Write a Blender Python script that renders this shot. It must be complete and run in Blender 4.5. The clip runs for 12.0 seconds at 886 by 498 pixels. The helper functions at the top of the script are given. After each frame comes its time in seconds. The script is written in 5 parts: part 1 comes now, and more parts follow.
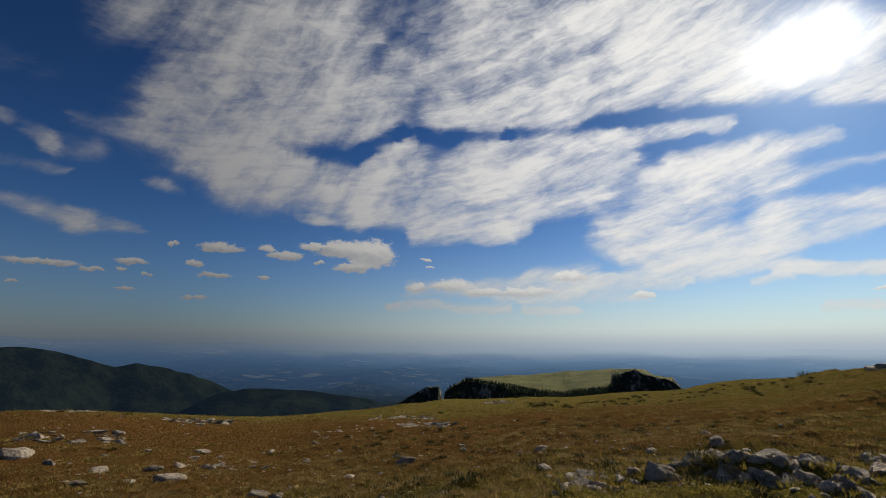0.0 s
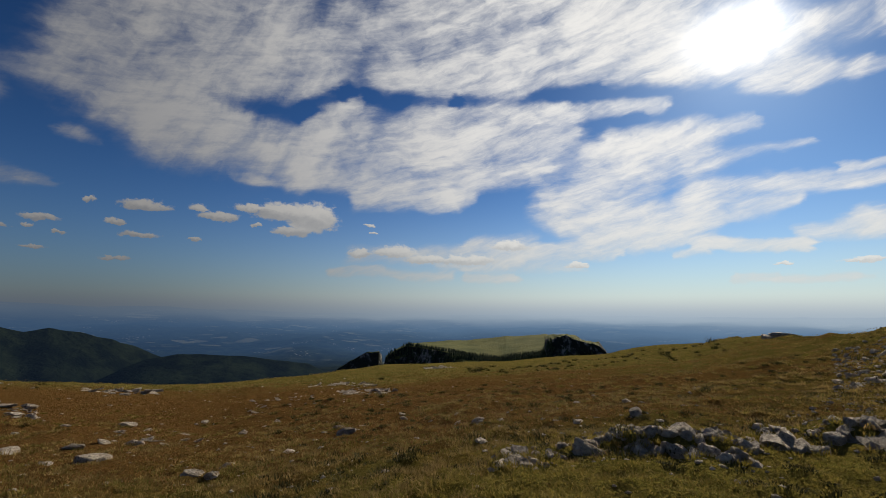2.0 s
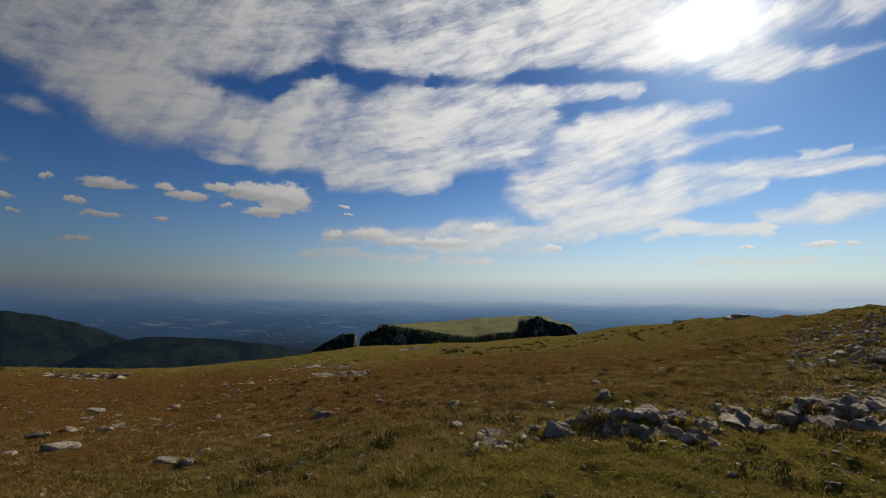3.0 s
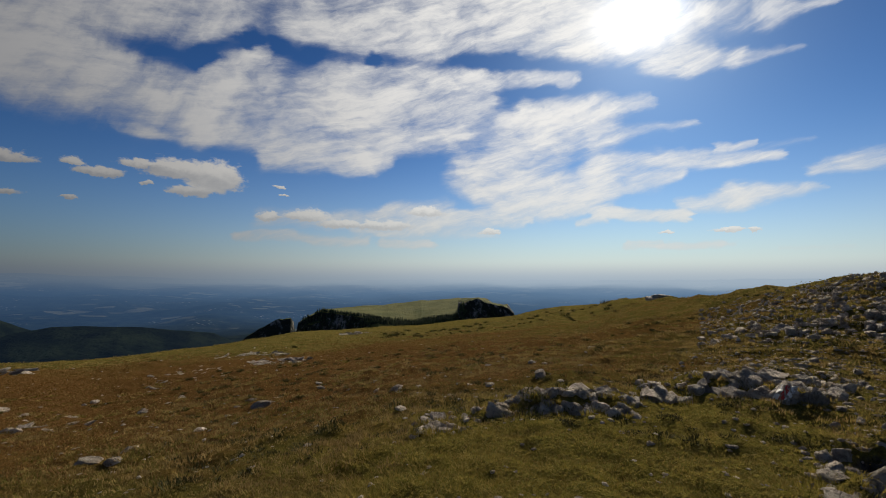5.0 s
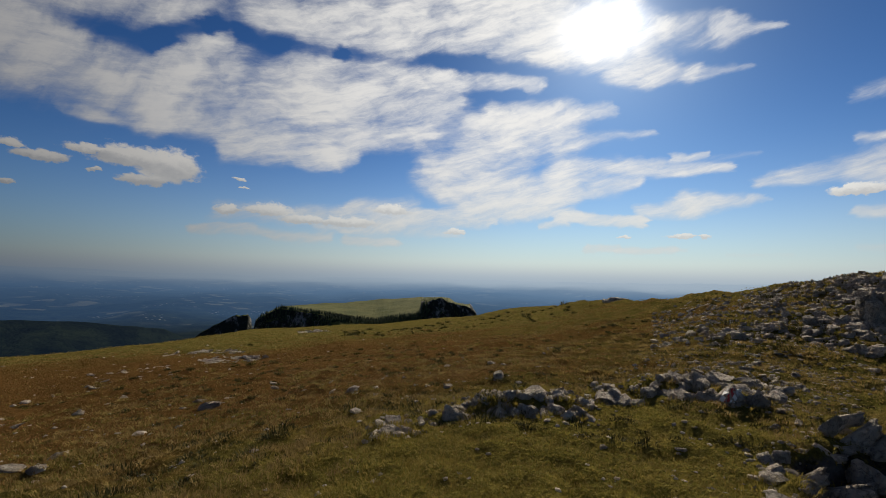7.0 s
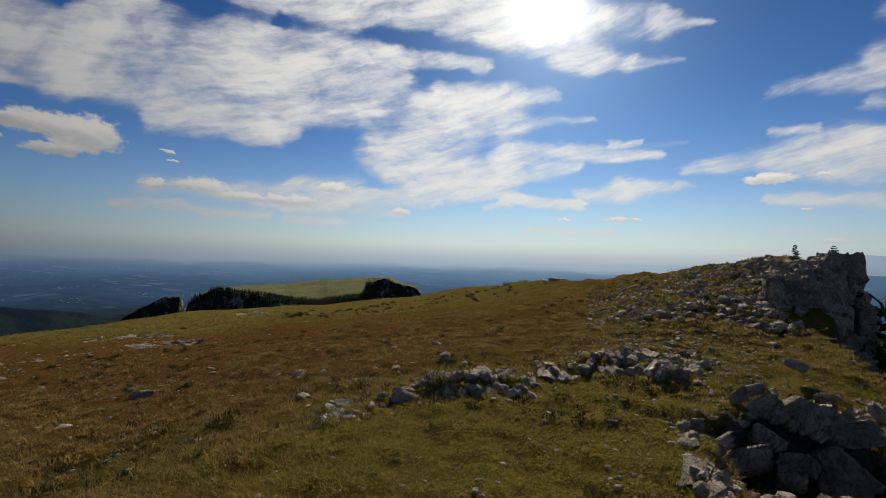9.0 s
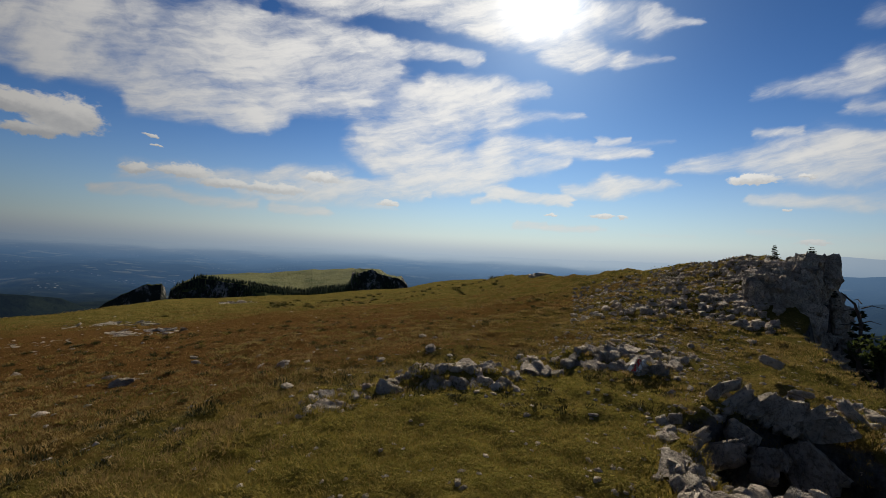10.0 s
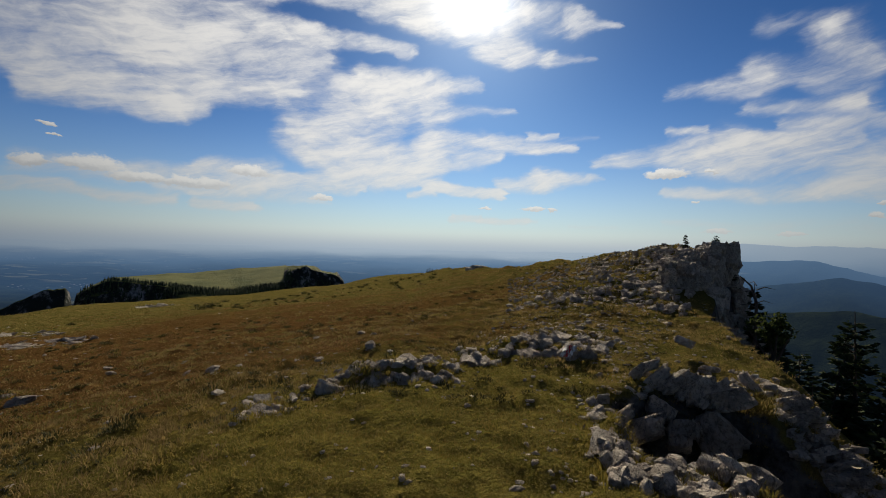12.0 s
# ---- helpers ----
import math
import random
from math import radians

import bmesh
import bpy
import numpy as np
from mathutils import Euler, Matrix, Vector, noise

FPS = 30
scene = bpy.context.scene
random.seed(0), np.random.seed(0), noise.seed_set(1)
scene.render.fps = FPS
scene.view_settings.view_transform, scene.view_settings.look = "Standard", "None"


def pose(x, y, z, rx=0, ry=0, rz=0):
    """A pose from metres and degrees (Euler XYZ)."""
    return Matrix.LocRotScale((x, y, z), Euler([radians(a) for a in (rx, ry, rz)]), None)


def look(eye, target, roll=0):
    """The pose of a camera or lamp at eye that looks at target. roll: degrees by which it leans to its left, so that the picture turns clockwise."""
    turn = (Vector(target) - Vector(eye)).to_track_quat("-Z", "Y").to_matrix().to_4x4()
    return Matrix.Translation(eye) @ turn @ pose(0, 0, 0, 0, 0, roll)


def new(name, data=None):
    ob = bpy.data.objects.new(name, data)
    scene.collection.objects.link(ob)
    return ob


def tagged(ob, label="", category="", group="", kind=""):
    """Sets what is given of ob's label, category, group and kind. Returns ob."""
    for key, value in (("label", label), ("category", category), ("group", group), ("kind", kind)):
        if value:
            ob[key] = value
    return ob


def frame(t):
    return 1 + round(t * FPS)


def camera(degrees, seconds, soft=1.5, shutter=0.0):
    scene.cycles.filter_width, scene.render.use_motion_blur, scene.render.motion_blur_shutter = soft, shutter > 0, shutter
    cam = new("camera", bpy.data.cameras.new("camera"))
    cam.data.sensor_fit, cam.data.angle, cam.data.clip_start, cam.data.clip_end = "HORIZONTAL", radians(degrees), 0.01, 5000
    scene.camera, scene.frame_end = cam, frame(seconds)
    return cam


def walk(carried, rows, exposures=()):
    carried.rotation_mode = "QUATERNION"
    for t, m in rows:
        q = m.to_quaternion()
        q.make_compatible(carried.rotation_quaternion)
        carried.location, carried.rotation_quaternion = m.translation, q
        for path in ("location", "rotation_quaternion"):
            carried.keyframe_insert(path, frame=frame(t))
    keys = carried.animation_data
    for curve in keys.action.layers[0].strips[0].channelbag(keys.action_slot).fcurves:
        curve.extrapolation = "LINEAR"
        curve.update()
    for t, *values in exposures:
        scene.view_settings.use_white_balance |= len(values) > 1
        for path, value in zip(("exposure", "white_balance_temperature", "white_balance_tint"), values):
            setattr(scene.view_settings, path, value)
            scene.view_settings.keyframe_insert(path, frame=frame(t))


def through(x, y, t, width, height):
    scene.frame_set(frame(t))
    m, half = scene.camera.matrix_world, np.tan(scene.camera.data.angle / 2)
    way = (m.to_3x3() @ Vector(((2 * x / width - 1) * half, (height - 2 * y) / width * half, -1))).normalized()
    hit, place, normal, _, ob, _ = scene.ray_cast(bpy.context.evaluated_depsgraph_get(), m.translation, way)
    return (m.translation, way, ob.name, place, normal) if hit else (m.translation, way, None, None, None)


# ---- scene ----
cam = camera(89.89, 12.0, soft=0.5)
PATH = [
    (0, pose(0.000, 0.000, 1.300, 102.10, -0.00, -0.00)),
    (0.5, pose(-0.002, 0.007, 1.356, 101.23, -0.37, -2.20)),
    (1, pose(-0.029, -0.007, 1.439, 99.82, -0.48, -4.25)),
    (1.5, pose(-0.053, -0.020, 1.485, 98.81, -0.58, -6.00)),
    (2, pose(-0.039, -0.034, 1.525, 97.88, -0.43, -7.40)),
    (2.5, pose(-0.069, -0.072, 1.571, 97.03, -0.33, -9.23)),
    (3, pose(-0.074, -0.076, 1.600, 95.60, -0.43, -10.56)),
    (5, pose(-0.153, -0.147, 1.674, 93.46, -0.04, -18.20)),
    (5.5, pose(-0.138, -0.133, 1.687, 93.38, -0.53, -20.68)),
    (6, pose(-0.106, -0.082, 1.702, 93.36, -0.61, -22.18)),
    (6.5, pose(-0.062, -0.048, 1.684, 93.61, -1.14, -22.66)),
    (7, pose(-0.059, -0.045, 1.687, 93.40, -1.29, -22.87)),
    (7.5, pose(-0.109, -0.072, 1.719, 92.89, -1.81, -25.91)),
    (9.5, pose(-0.155, -0.083, 1.750, 90.56, -1.98, -30.44)),
    (10, pose(-0.157, -0.084, 1.753, 90.16, -2.76, -31.60)),
    (10.5, pose(-0.160, -0.080, 1.760, 89.78, -2.12, -34.66)),
    (11, pose(-0.171, -0.083, 1.766, 89.91, -1.93, -37.30)),
    (11.5, pose(-0.175, -0.083, 1.768, 89.95, -1.92, -38.56)),
    (12, pose(-0.182, -0.085, 1.771, 89.70, -1.59, -39.73)),
]
walk(cam, PATH)
SUN_ENERGY, SKY_STRENGTH, SKY_TINT = 5.0, 0.08, (0.51, 0.83, 1.06)

# ---- sky, sun and exposure ----
SUN_BEARING, SUN_HEIGHT = 43.0, 29.0     # degrees clockwise from +y, degrees above the horizon


def heading(bearing, height=0.0):
    b, h = radians(bearing), radians(height)
    return Vector((math.sin(b) * math.cos(h), math.cos(b) * math.cos(h), math.sin(h)))


sun = new("sun", bpy.data.lights.new("sun", "SUN"))
sun.data.energy, sun.data.angle, sun.data.color = SUN_ENERGY, radians(1.0), (1.0, 0.89, 0.72)
sun.matrix_world = look(heading(SUN_BEARING, SUN_HEIGHT) * 60, (0, 0, 0))

world = bpy.data.worlds.new("sky")
scene.world = world
world.use_nodes = True
wt = world.node_tree
wt.nodes.clear()


def wire(tree, target, value):
    """A socket takes a number, a colour or another node's output."""
    if isinstance(value, bpy.types.NodeSocket):
        tree.links.new(value, target)
    elif value is not None:
        target.default_value = value


def calc(tree, op, a, b=None, c=None, clamp=False):
    n = tree.nodes.new("ShaderNodeMath")
    n.operation, n.use_clamp = op, clamp
    for i, v in enumerate((a, b, c)):
        wire(tree, n.inputs[i], v)
    return n.outputs[0]


def vcalc(tree, op, a, b=None, scale=None):
    n = tree.nodes.new("ShaderNodeVectorMath")
    n.operation = op
    wire(tree, n.inputs[0], a)
    wire(tree, n.inputs[1], b)
    if scale is not None:
        wire(tree, n.inputs[3], scale)
    return n.outputs["Value" if op in ("DOT_PRODUCT", "LENGTH", "DISTANCE") else "Vector"]


def ranged(tree, v, a, b, c=0.0, d=1.0, smooth=True):
    n = tree.nodes.new("ShaderNodeMapRange")
    n.interpolation_type = "SMOOTHSTEP" if smooth else "LINEAR"
    for i, x in enumerate((v, a, b, c, d)):
        wire(tree, n.inputs[i], x)
    return n.outputs[0]


def mixed(tree, fac, a, b, blend="MIX"):
    n = tree.nodes.new("ShaderNodeMix")
    n.data_type, n.blend_type = "RGBA", blend
    wire(tree, n.inputs[0], fac)
    for i, v in ((6, a), (7, b)):
        if isinstance(v, tuple) and len(v) == 3:
            v = (*v, 1)
        wire(tree, n.inputs[i], v)
    return n.outputs[2]


def noisy(tree, vector, scale, detail=4.0, rough=0.55, warp=0.0, out=0):
    n = tree.nodes.new("ShaderNodeTexNoise")
    wire(tree, n.inputs["Vector"], vector)
    n.inputs["Scale"].default_value, n.inputs["Detail"].default_value = scale, detail
    n.inputs["Roughness"].default_value, n.inputs["Distortion"].default_value = rough, warp
    return n.outputs[out]


def triple(tree, x, y, z=0.0):
    n = tree.nodes.new("ShaderNodeCombineXYZ")
    for i, v in enumerate((x, y, z)):
        wire(tree, n.inputs[i], v)
    return n.outputs[0]


def mapped(tree, vector, location=(0, 0, 0), turn=0.0, scale=(1, 1, 1), kind="POINT"):
    n = tree.nodes.new("ShaderNodeMapping")
    n.vector_type = kind
    wire(tree, n.inputs["Vector"], vector)
    n.inputs["Location"].default_value, n.inputs["Scale"].default_value = location, scale
    n.inputs["Rotation"].default_value = (0, 0, radians(turn))
    return n.outputs[0]


way = vcalc(wt, "NORMALIZE", wt.nodes.new("ShaderNodeTexCoord").outputs["Generated"])
split = wt.nodes.new("ShaderNodeSeparateXYZ")
wire(wt, split.inputs[0], way)
bearing = calc(wt, "MULTIPLY", calc(wt, "ARCTAN2", split.outputs[0], split.outputs[1]), 57.2958)
height = calc(wt, "MULTIPLY", calc(wt, "ARCSINE", split.outputs[2]), 57.2958)
plain = triple(wt, bearing, height)
toward_sun = vcalc(wt, "DOT_PRODUCT", way, tuple(heading(SUN_BEARING, SUN_HEIGHT)))
off_sun = calc(wt, "MULTIPLY", calc(wt, "ARCCOSINE", toward_sun), 57.2958)

# the winds aloft comb the cirrus: fibres of two lies, fine ripples, and an eddying drift
def eddies(place, scale, seed):
    n = noisy(wt, mapped(wt, place, seed, 0, scale), 1.0, 4.0, 0.55, 0.0, 1)
    return vcalc(wt, "SUBTRACT", n, (0.5, 0.5, 0.5))


slow, quick = eddies(plain, (0.09, 0.16, 1), (5, 2, 0)), eddies(plain, (0.4, 0.8, 1), (2, 6, 0))
drift = vcalc(wt, "ADD", plain, vcalc(wt, "ADD", vcalc(wt, "MULTIPLY", slow, (4.5, 2.2, 0.0)), vcalc(wt, "MULTIPLY", quick, (2.4, 0.9, 0.0))))
combed = vcalc(wt, "ADD", plain, vcalc(wt, "ADD", vcalc(wt, "MULTIPLY", slow, (3.0, 3.2, 0.0)), vcalc(wt, "MULTIPLY", quick, (0.7, 0.25, 0.0))))
rising = noisy(wt, mapped(wt, mapped(wt, combed, (0, 0, 0), -14), (3, 1, 0), 0, (0.07, 0.36, 1)), 1.0, 8.0, 0.6, 0.0)
upright = noisy(wt, mapped(wt, mapped(wt, combed, (0, 0, 0), -58), (8, 4, 2), 0, (0.07, 0.26, 1)), 1.0, 8.0, 0.58, 0.0)
strands = mixed(wt, ranged(wt, bearing, -16.0, 6.0), upright, rising)
threads = noisy(wt, mapped(wt, mapped(wt, combed, (0, 0, 0), -12), (1, 9, 0), 0, (0.22, 1.3, 1)), 1.0, 8.0, 0.66, 0.0)
tatters = noisy(wt, mapped(wt, drift, (1, 7, 3), 0, (0.3, 0.55, 1)), 1.0, 8.0, 0.62, 0.3)
billow = vcalc(wt, "ADD", plain, vcalc(wt, "ADD", vcalc(wt, "MULTIPLY", eddies(plain, (0.75, 1.1, 1), (9, 3, 0)), (1.6, 0.9, 0.0)), vcalc(wt, "MULTIPLY", eddies(plain, (2.6, 3.2, 1), (3, 8, 0)), (0.6, 0.45, 0.0))))
puffs = noisy(wt, mapped(wt, plain, (4, 1, 7), 0, (1.0, 1.7, 1)), 1.0, 6.0, 0.58, 0.2)
sums = {"cirrus": 0.0, "cumulus": 0.0, "under": 0.0}


def cirrus(start, end, w0, w1, amount):
    """A brush of thin high cloud between two places (bearing, height), with its half width at either end, all in degrees, and its density; a gap where that is negative."""
    d = (end[0] - start[0], end[1] - start[1])
    long2 = d[0] ** 2 + d[1] ** 2
    v = vcalc(wt, "SUBTRACT", drift, (*start, 0.0))
    k = vcalc(wt, "DOT_PRODUCT", v, (d[0] / long2, d[1] / long2, 0.0))
    k = calc(wt, "MINIMUM", calc(wt, "MAXIMUM", k, 0.0), 1.0)
    off = vcalc(wt, "LENGTH", vcalc(wt, "SUBTRACT", v, vcalc(wt, "SCALE", (*d, 0.0), scale=k)))
    away = calc(wt, "DIVIDE", off, calc(wt, "MULTIPLY_ADD", k, w1 - w0, w0))
    sums["cirrus"] = calc(wt, "MULTIPLY_ADD", ranged(wt, away, 2.3, 0.1), amount, sums["cirrus"])


def cumulus(b, h, long, wide):
    """A small heap cloud with a flat base: bearing and height of its middle, half length and half height in degrees."""
    v = vcalc(wt, "SUBTRACT", billow, (b, h - 0.15 * wide, 0.0))
    across, up = vcalc(wt, "DOT_PRODUCT", v, (1 / long, 0.0, 0.0)), vcalc(wt, "DOT_PRODUCT", v, (0.0, 1 / wide, 0.0))
    w = calc(wt, "MINIMUM", up, calc(wt, "MULTIPLY", up, 1.7))
    soft = calc(wt, "POWER", 0.45, calc(wt, "MULTIPLY_ADD", across, across, calc(wt, "MULTIPLY", w, w)))
    sums["cumulus"] = calc(wt, "MAXIMUM", sums["cumulus"], soft)
    sums["under"] = calc(wt, "MULTIPLY_ADD", calc(wt, "MULTIPLY", soft, -1.0), up, sums["under"])


cirrus((-32.3, 25.2), (-11.3, 27.7), 4.0, 3.5, 0.72)
cirrus((-34.0, 25.1), (-25.5, 19.6), 2.2, 2.4, 0.63)
cirrus((-25.5, 19.6), (-10.9, 18.3), 2.4, 2.2, 0.9)
cirrus((-22.5, 22.4), (-16.8, 20.2), 1.5, 1.6, 0.45)
cirrus((-10.9, 18.3), (-4.9, 25.1), 1.8, 0.8, 0.9)
cirrus((-29.9, 30.0), (-18.0, 36.0), 5.0, 5.0, 0.45)
cirrus((-40.6, 32.3), (-22.7, 38.6), 2.0, 4.0, 0.32)
cirrus((-15.0, 37.0), (1.3, 39.7), 4.0, 4.0, 0.36)
cirrus((-6.8, 32.2), (9.6, 37.6), 3.5, 3.5, 0.41)
cirrus((-0.3, 29.2), (16.8, 28.8), 1.9, 2.0, 0.77)
cirrus((16.8, 29.4), (36.3, 28.3), 2.1, 2.4, 0.77)
cirrus((36.4, 28.8), (48.1, 23.8), 2.2, 1.4, 0.81)
cirrus((7.8, 32.8), (24.7, 35.4), 2.5, 2.5, 0.54)
cirrus((17.4, 36.7), (31.4, 35.3), 3.0, 3.0, 0.45)
cirrus((27.9, 33.5), (41.7, 29.7), 3.0, 3.5, 0.72)
cirrus((5.5, 40.2), (34.5, 35.5), 3.0, 3.0, 0.41)
cirrus((45.6, 30.2), (48.9, 28.2), 1.0, 1.0, 0.54)
cirrus((-4.9, 21.5), (7.3, 20.0), 3.2, 3.8, 0.72)
cirrus((-1.8, 15.4), (10.9, 14.3), 1.7, 1.0, 0.77)
cirrus((5.9, 23.2), (23.4, 23.2), 2.3, 1.4, 0.68)
cirrus((8.8, 19.2), (20.2, 17.6), 2.8, 2.0, 0.68)
cirrus((13.6, 25.1), (34.5, 23.4), 1.1, 0.5, 0.63)
cirrus((16.3, 20.8), (28.3, 20.5), 1.4, 1.3, 0.45)
cirrus((-10.8, 16.6), (-3.3, 15.8), 1.0, 1.0, 0.63)
cirrus((-17.9, 15.4), (-10.7, 14.8), 0.4, 0.5, 0.45)
cirrus((-4.0, 13.2), (8.6, 13.8), 0.7, 0.7, 0.54)
cirrus((11.3, 8.5), (18.2, 8.5), 0.7, 0.8, 0.72)
cirrus((14.1, 7.6), (28.1, 6.9), 0.8, 0.5, 0.72)
cirrus((7.0, 6.2), (25.0, 5.4), 0.8, 0.5, 0.63)
cirrus((-47.5, 20.4), (-43.6, 19.0), 0.4, 0.7, 0.68)
cirrus((-43.6, 19.0), (-40.0, 19.4), 1.0, 0.8, 0.32)
cirrus((-41.8, 21.8), (-35.3, 22.1), 0.7, 0.9, 0.36)
cirrus((-46.9, 16.9), (-42.0, 16.9), 0.5, 0.3, 0.41)
cirrus((-45.9, 13.1), (-40.4, 12.5), 0.7, 1.0, 0.63)
cirrus((-40.4, 12.5), (-35.1, 12.1), 1.0, 0.5, 0.68)
cirrus((-34.7, 17.4), (-31.3, 16.8), 0.5, 0.4, 0.45)
cirrus((-48.3, 24.9), (-45.0, 25.2), 1.0, 1.0, 0.23)
cirrus((-6.8, 4.7), (8.3, 4.2), 0.4, 0.5, 0.85)
cirrus((10.5, 4.1), (17.3, 4.1), 0.4, 0.4, 0.72)
cirrus((-6.8, 5.2), (-0.3, 4.9), 0.3, 0.3, 0.45)
cirrus((18.8, 12.8), (30.5, 14.2), 1.3, 2.8, 0.81)
cirrus((26.9, 17.0), (37.6, 17.9), 2.0, 2.0, 0.72)
cirrus((29.1, 20.3), (43.7, 20.1), 1.2, 0.6, 0.72)
cirrus((23.2, 10.3), (37.6, 9.8), 2.0, 1.7, 0.81)
cirrus((37.6, 13.2), (55.7, 12.4), 1.3, 0.4, 0.85)
cirrus((37.6, 10.1), (46.7, 11.0), 1.2, 0.5, 0.77)
cirrus((25.5, 8.2), (37.6, 8.7), 0.9, 0.7, 0.77)
cirrus((37.6, 16.9), (48.6, 17.1), 1.0, 0.3, 0.5)
cirrus((44.2, 13.5), (57.8, 13.7), 0.7, 0.3, 0.32)
cirrus((50.3, 14.1), (53.5, 14.2), 0.3, 0.3, 0.72)
cirrus((38.2, 7.5), (46.6, 7.0), 0.5, 0.4, 0.81)
cirrus((46.9, 8.2), (51.9, 8.5), 0.6, 0.9, 0.9)
cirrus((51.9, 8.7), (59.5, 8.5), 1.0, 0.3, 0.9)
cirrus((47.6, 27.6), (55.6, 26.1), 1.2, 1.3, 0.63)
cirrus((55.6, 26.1), (61.0, 25.3), 1.1, 0.3, 0.77)
cirrus((44.4, 24.6), (52.2, 22.5), 1.2, 0.8, 0.63)
cirrus((52.2, 22.5), (58.0, 22.3), 0.6, 0.3, 0.54)
cirrus((40.9, 3.8), (44.1, 4.0), 0.4, 0.3, 0.63)
cirrus((44.1, 3.5), (50.7, 3.5), 0.35, 0.3, 0.54)
cirrus((10.3, 4.4), (16.7, 4.5), 0.35, 0.35, 0.72)
cirrus((55.0, 2.9), (60.3, 2.7), 0.25, 0.3, 0.45)
cirrus((58.7, 10.5), (72.7, 11.4), 0.6, 1.7, 0.9)
cirrus((67.4, 10.7), (84.5, 9.3), 1.3, 2.0, 0.9)
cirrus((72.7, 12.1), (81.8, 11.6), 0.7, 0.7, 0.72)
cirrus((66.3, 7.1), (84.5, 6.0), 0.4, 0.8, 0.77)
cirrus((66.3, 17.4), (75.1, 17.4), 0.5, 1.1, 0.63)
cirrus((80.4, 20.2), (84.0, 17.7), 1.5, 0.9, 0.68)
cirrus((74.9, 22.9), (79.9, 22.0), 0.8, 0.8, 0.41)
cirrus((74.5, 19.4), (82.5, 15.5), 0.9, 1.1, 0.54)
cirrus((74.1, 15.2), (82.5, 14.3), 0.4, 0.5, 0.59)
cirrus((77.0, 13.6), (84.4, 12.7), 0.4, 0.5, 0.59)
cirrus((66.4, 13.9), (70.6, 13.6), 0.4, 0.3, 0.72)
cirrus((65.8, 3.6), (84.6, 2.9), 0.5, 0.7, 0.41)
cirrus((39.2, 7.7), (46.5, 7.0), 0.6, 0.4, 0.81)
cirrus((35.6, 6.5), (39.3, 6.6), 0.3, 0.3, 0.63)
cirrus((40.8, 3.8), (49.5, 3.6), 0.4, 0.4, 0.54)
cirrus((-31.8, 30.1), (24.7, 35.4), 8.0, 8.0, 0.14)
cirrus((-24.3, 20.5), (32.0, 17.3), 6.0, 6.0, 0.13)
cirrus((-21.2, 23.4), (-11.1, 23.7), 0.5, 0.9, -0.54)
cirrus((-11.1, 23.8), (-6.6, 26.3), 0.8, 0.9, -0.60)
cirrus((-6.6, 26.3), (9.1, 26.3), 0.7, 0.6, -0.48)
cirrus((9.1, 26.4), (27.6, 25.9), 0.6, 0.8, -0.54)
cirrus((27.6, 26.0), (35.3, 25.1), 0.6, 0.5, -0.36)
cirrus((-12.7, 32.1), (-9.3, 35.2), 0.8, 0.9, -0.36)
cirrus((-1.7, 23.3), (1.3, 26.1), 0.7, 0.8, -0.30)
cirrus((16.1, 34.2), (21.7, 34.8), 0.6, 0.6, -0.42)
cirrus((4.5, 29.7), (9.3, 32.1), 0.8, 0.8, -0.24)
cirrus((11.5, 13.0), (17.9, 13.3), 1.0, 1.4, -0.54)
cirrus((25.2, 21.8), (32.7, 22.7), 0.6, 0.4, -0.30)
cirrus((-7.8, 38.0), (-2.0, 36.2), 0.8, 0.8, -0.21)
cirrus((-38.1, 29.9), (-33.3, 32.6), 2.0, 2.0, -0.24)
cirrus((-3.9, 6.8), (10.0, 6.9), 0.9, 1.0, 0.75)
cirrus((10.0, 6.9), (24.0, 7.2), 1.0, 0.7, 0.75)
cirrus((-40.0, 34.0), (-20.0, 37.0), 2.5, 5.0, 0.3)
cumulus(-9.4, 11.2, 3.29, 2.37)
cumulus(-13.1, 11.7, 3.44, 1.42)
cumulus(-16.1, 11.9, 2.51, 0.63)
cumulus(-11.6, 9.4, 2.29, 0.78)
cumulus(-19.9, 10.6, 2.20, 0.69)
cumulus(-22.2, 11.3, 0.97, 0.54)
cumulus(-27.2, 10.9, 2.41, 0.78)
cumulus(-29.7, 8.9, 0.90, 0.38)
cumulus(-27.3, 7.8, 1.77, 0.39)
cumulus(-42.5, 7.8, 2.95, 0.43)
cumulus(-38.6, 7.4, 1.15, 0.34)
cumulus(-35.4, 8.6, 1.51, 0.47)
cumulus(-35.8, 5.7, 0.98, 0.23)
cumulus(-29.2, 5.2, 1.41, 0.25)
cumulus(-32.0, 10.9, 0.76, 0.25)
cumulus(-2.2, 10.7, 0.67, 0.29)
cumulus(-15.8, 9.9, 0.55, 0.28)
cumulus(-3.4, 7.1, 1.46, 0.80)
cumulus(1.2, 7.4, 3.07, 0.94)
cumulus(5.2, 6.5, 2.88, 0.79)
cumulus(10.5, 6.4, 4.04, 0.85)
cumulus(15.9, 8.2, 2.55, 0.91)
cumulus(24.3, 5.6, 1.44, 0.46)
cumulus(-44.4, 5.7, 0.53, 0.26)
cumulus(-36.3, 7.7, 0.48, 0.23)
cumulus(-33.9, 7.3, 0.51, 0.24)
cumulus(-22.3, 7.8, 0.76, 0.27)
cumulus(51.0, 5.0, 1.55, 0.32)
cumulus(53.3, 4.9, 0.64, 0.37)
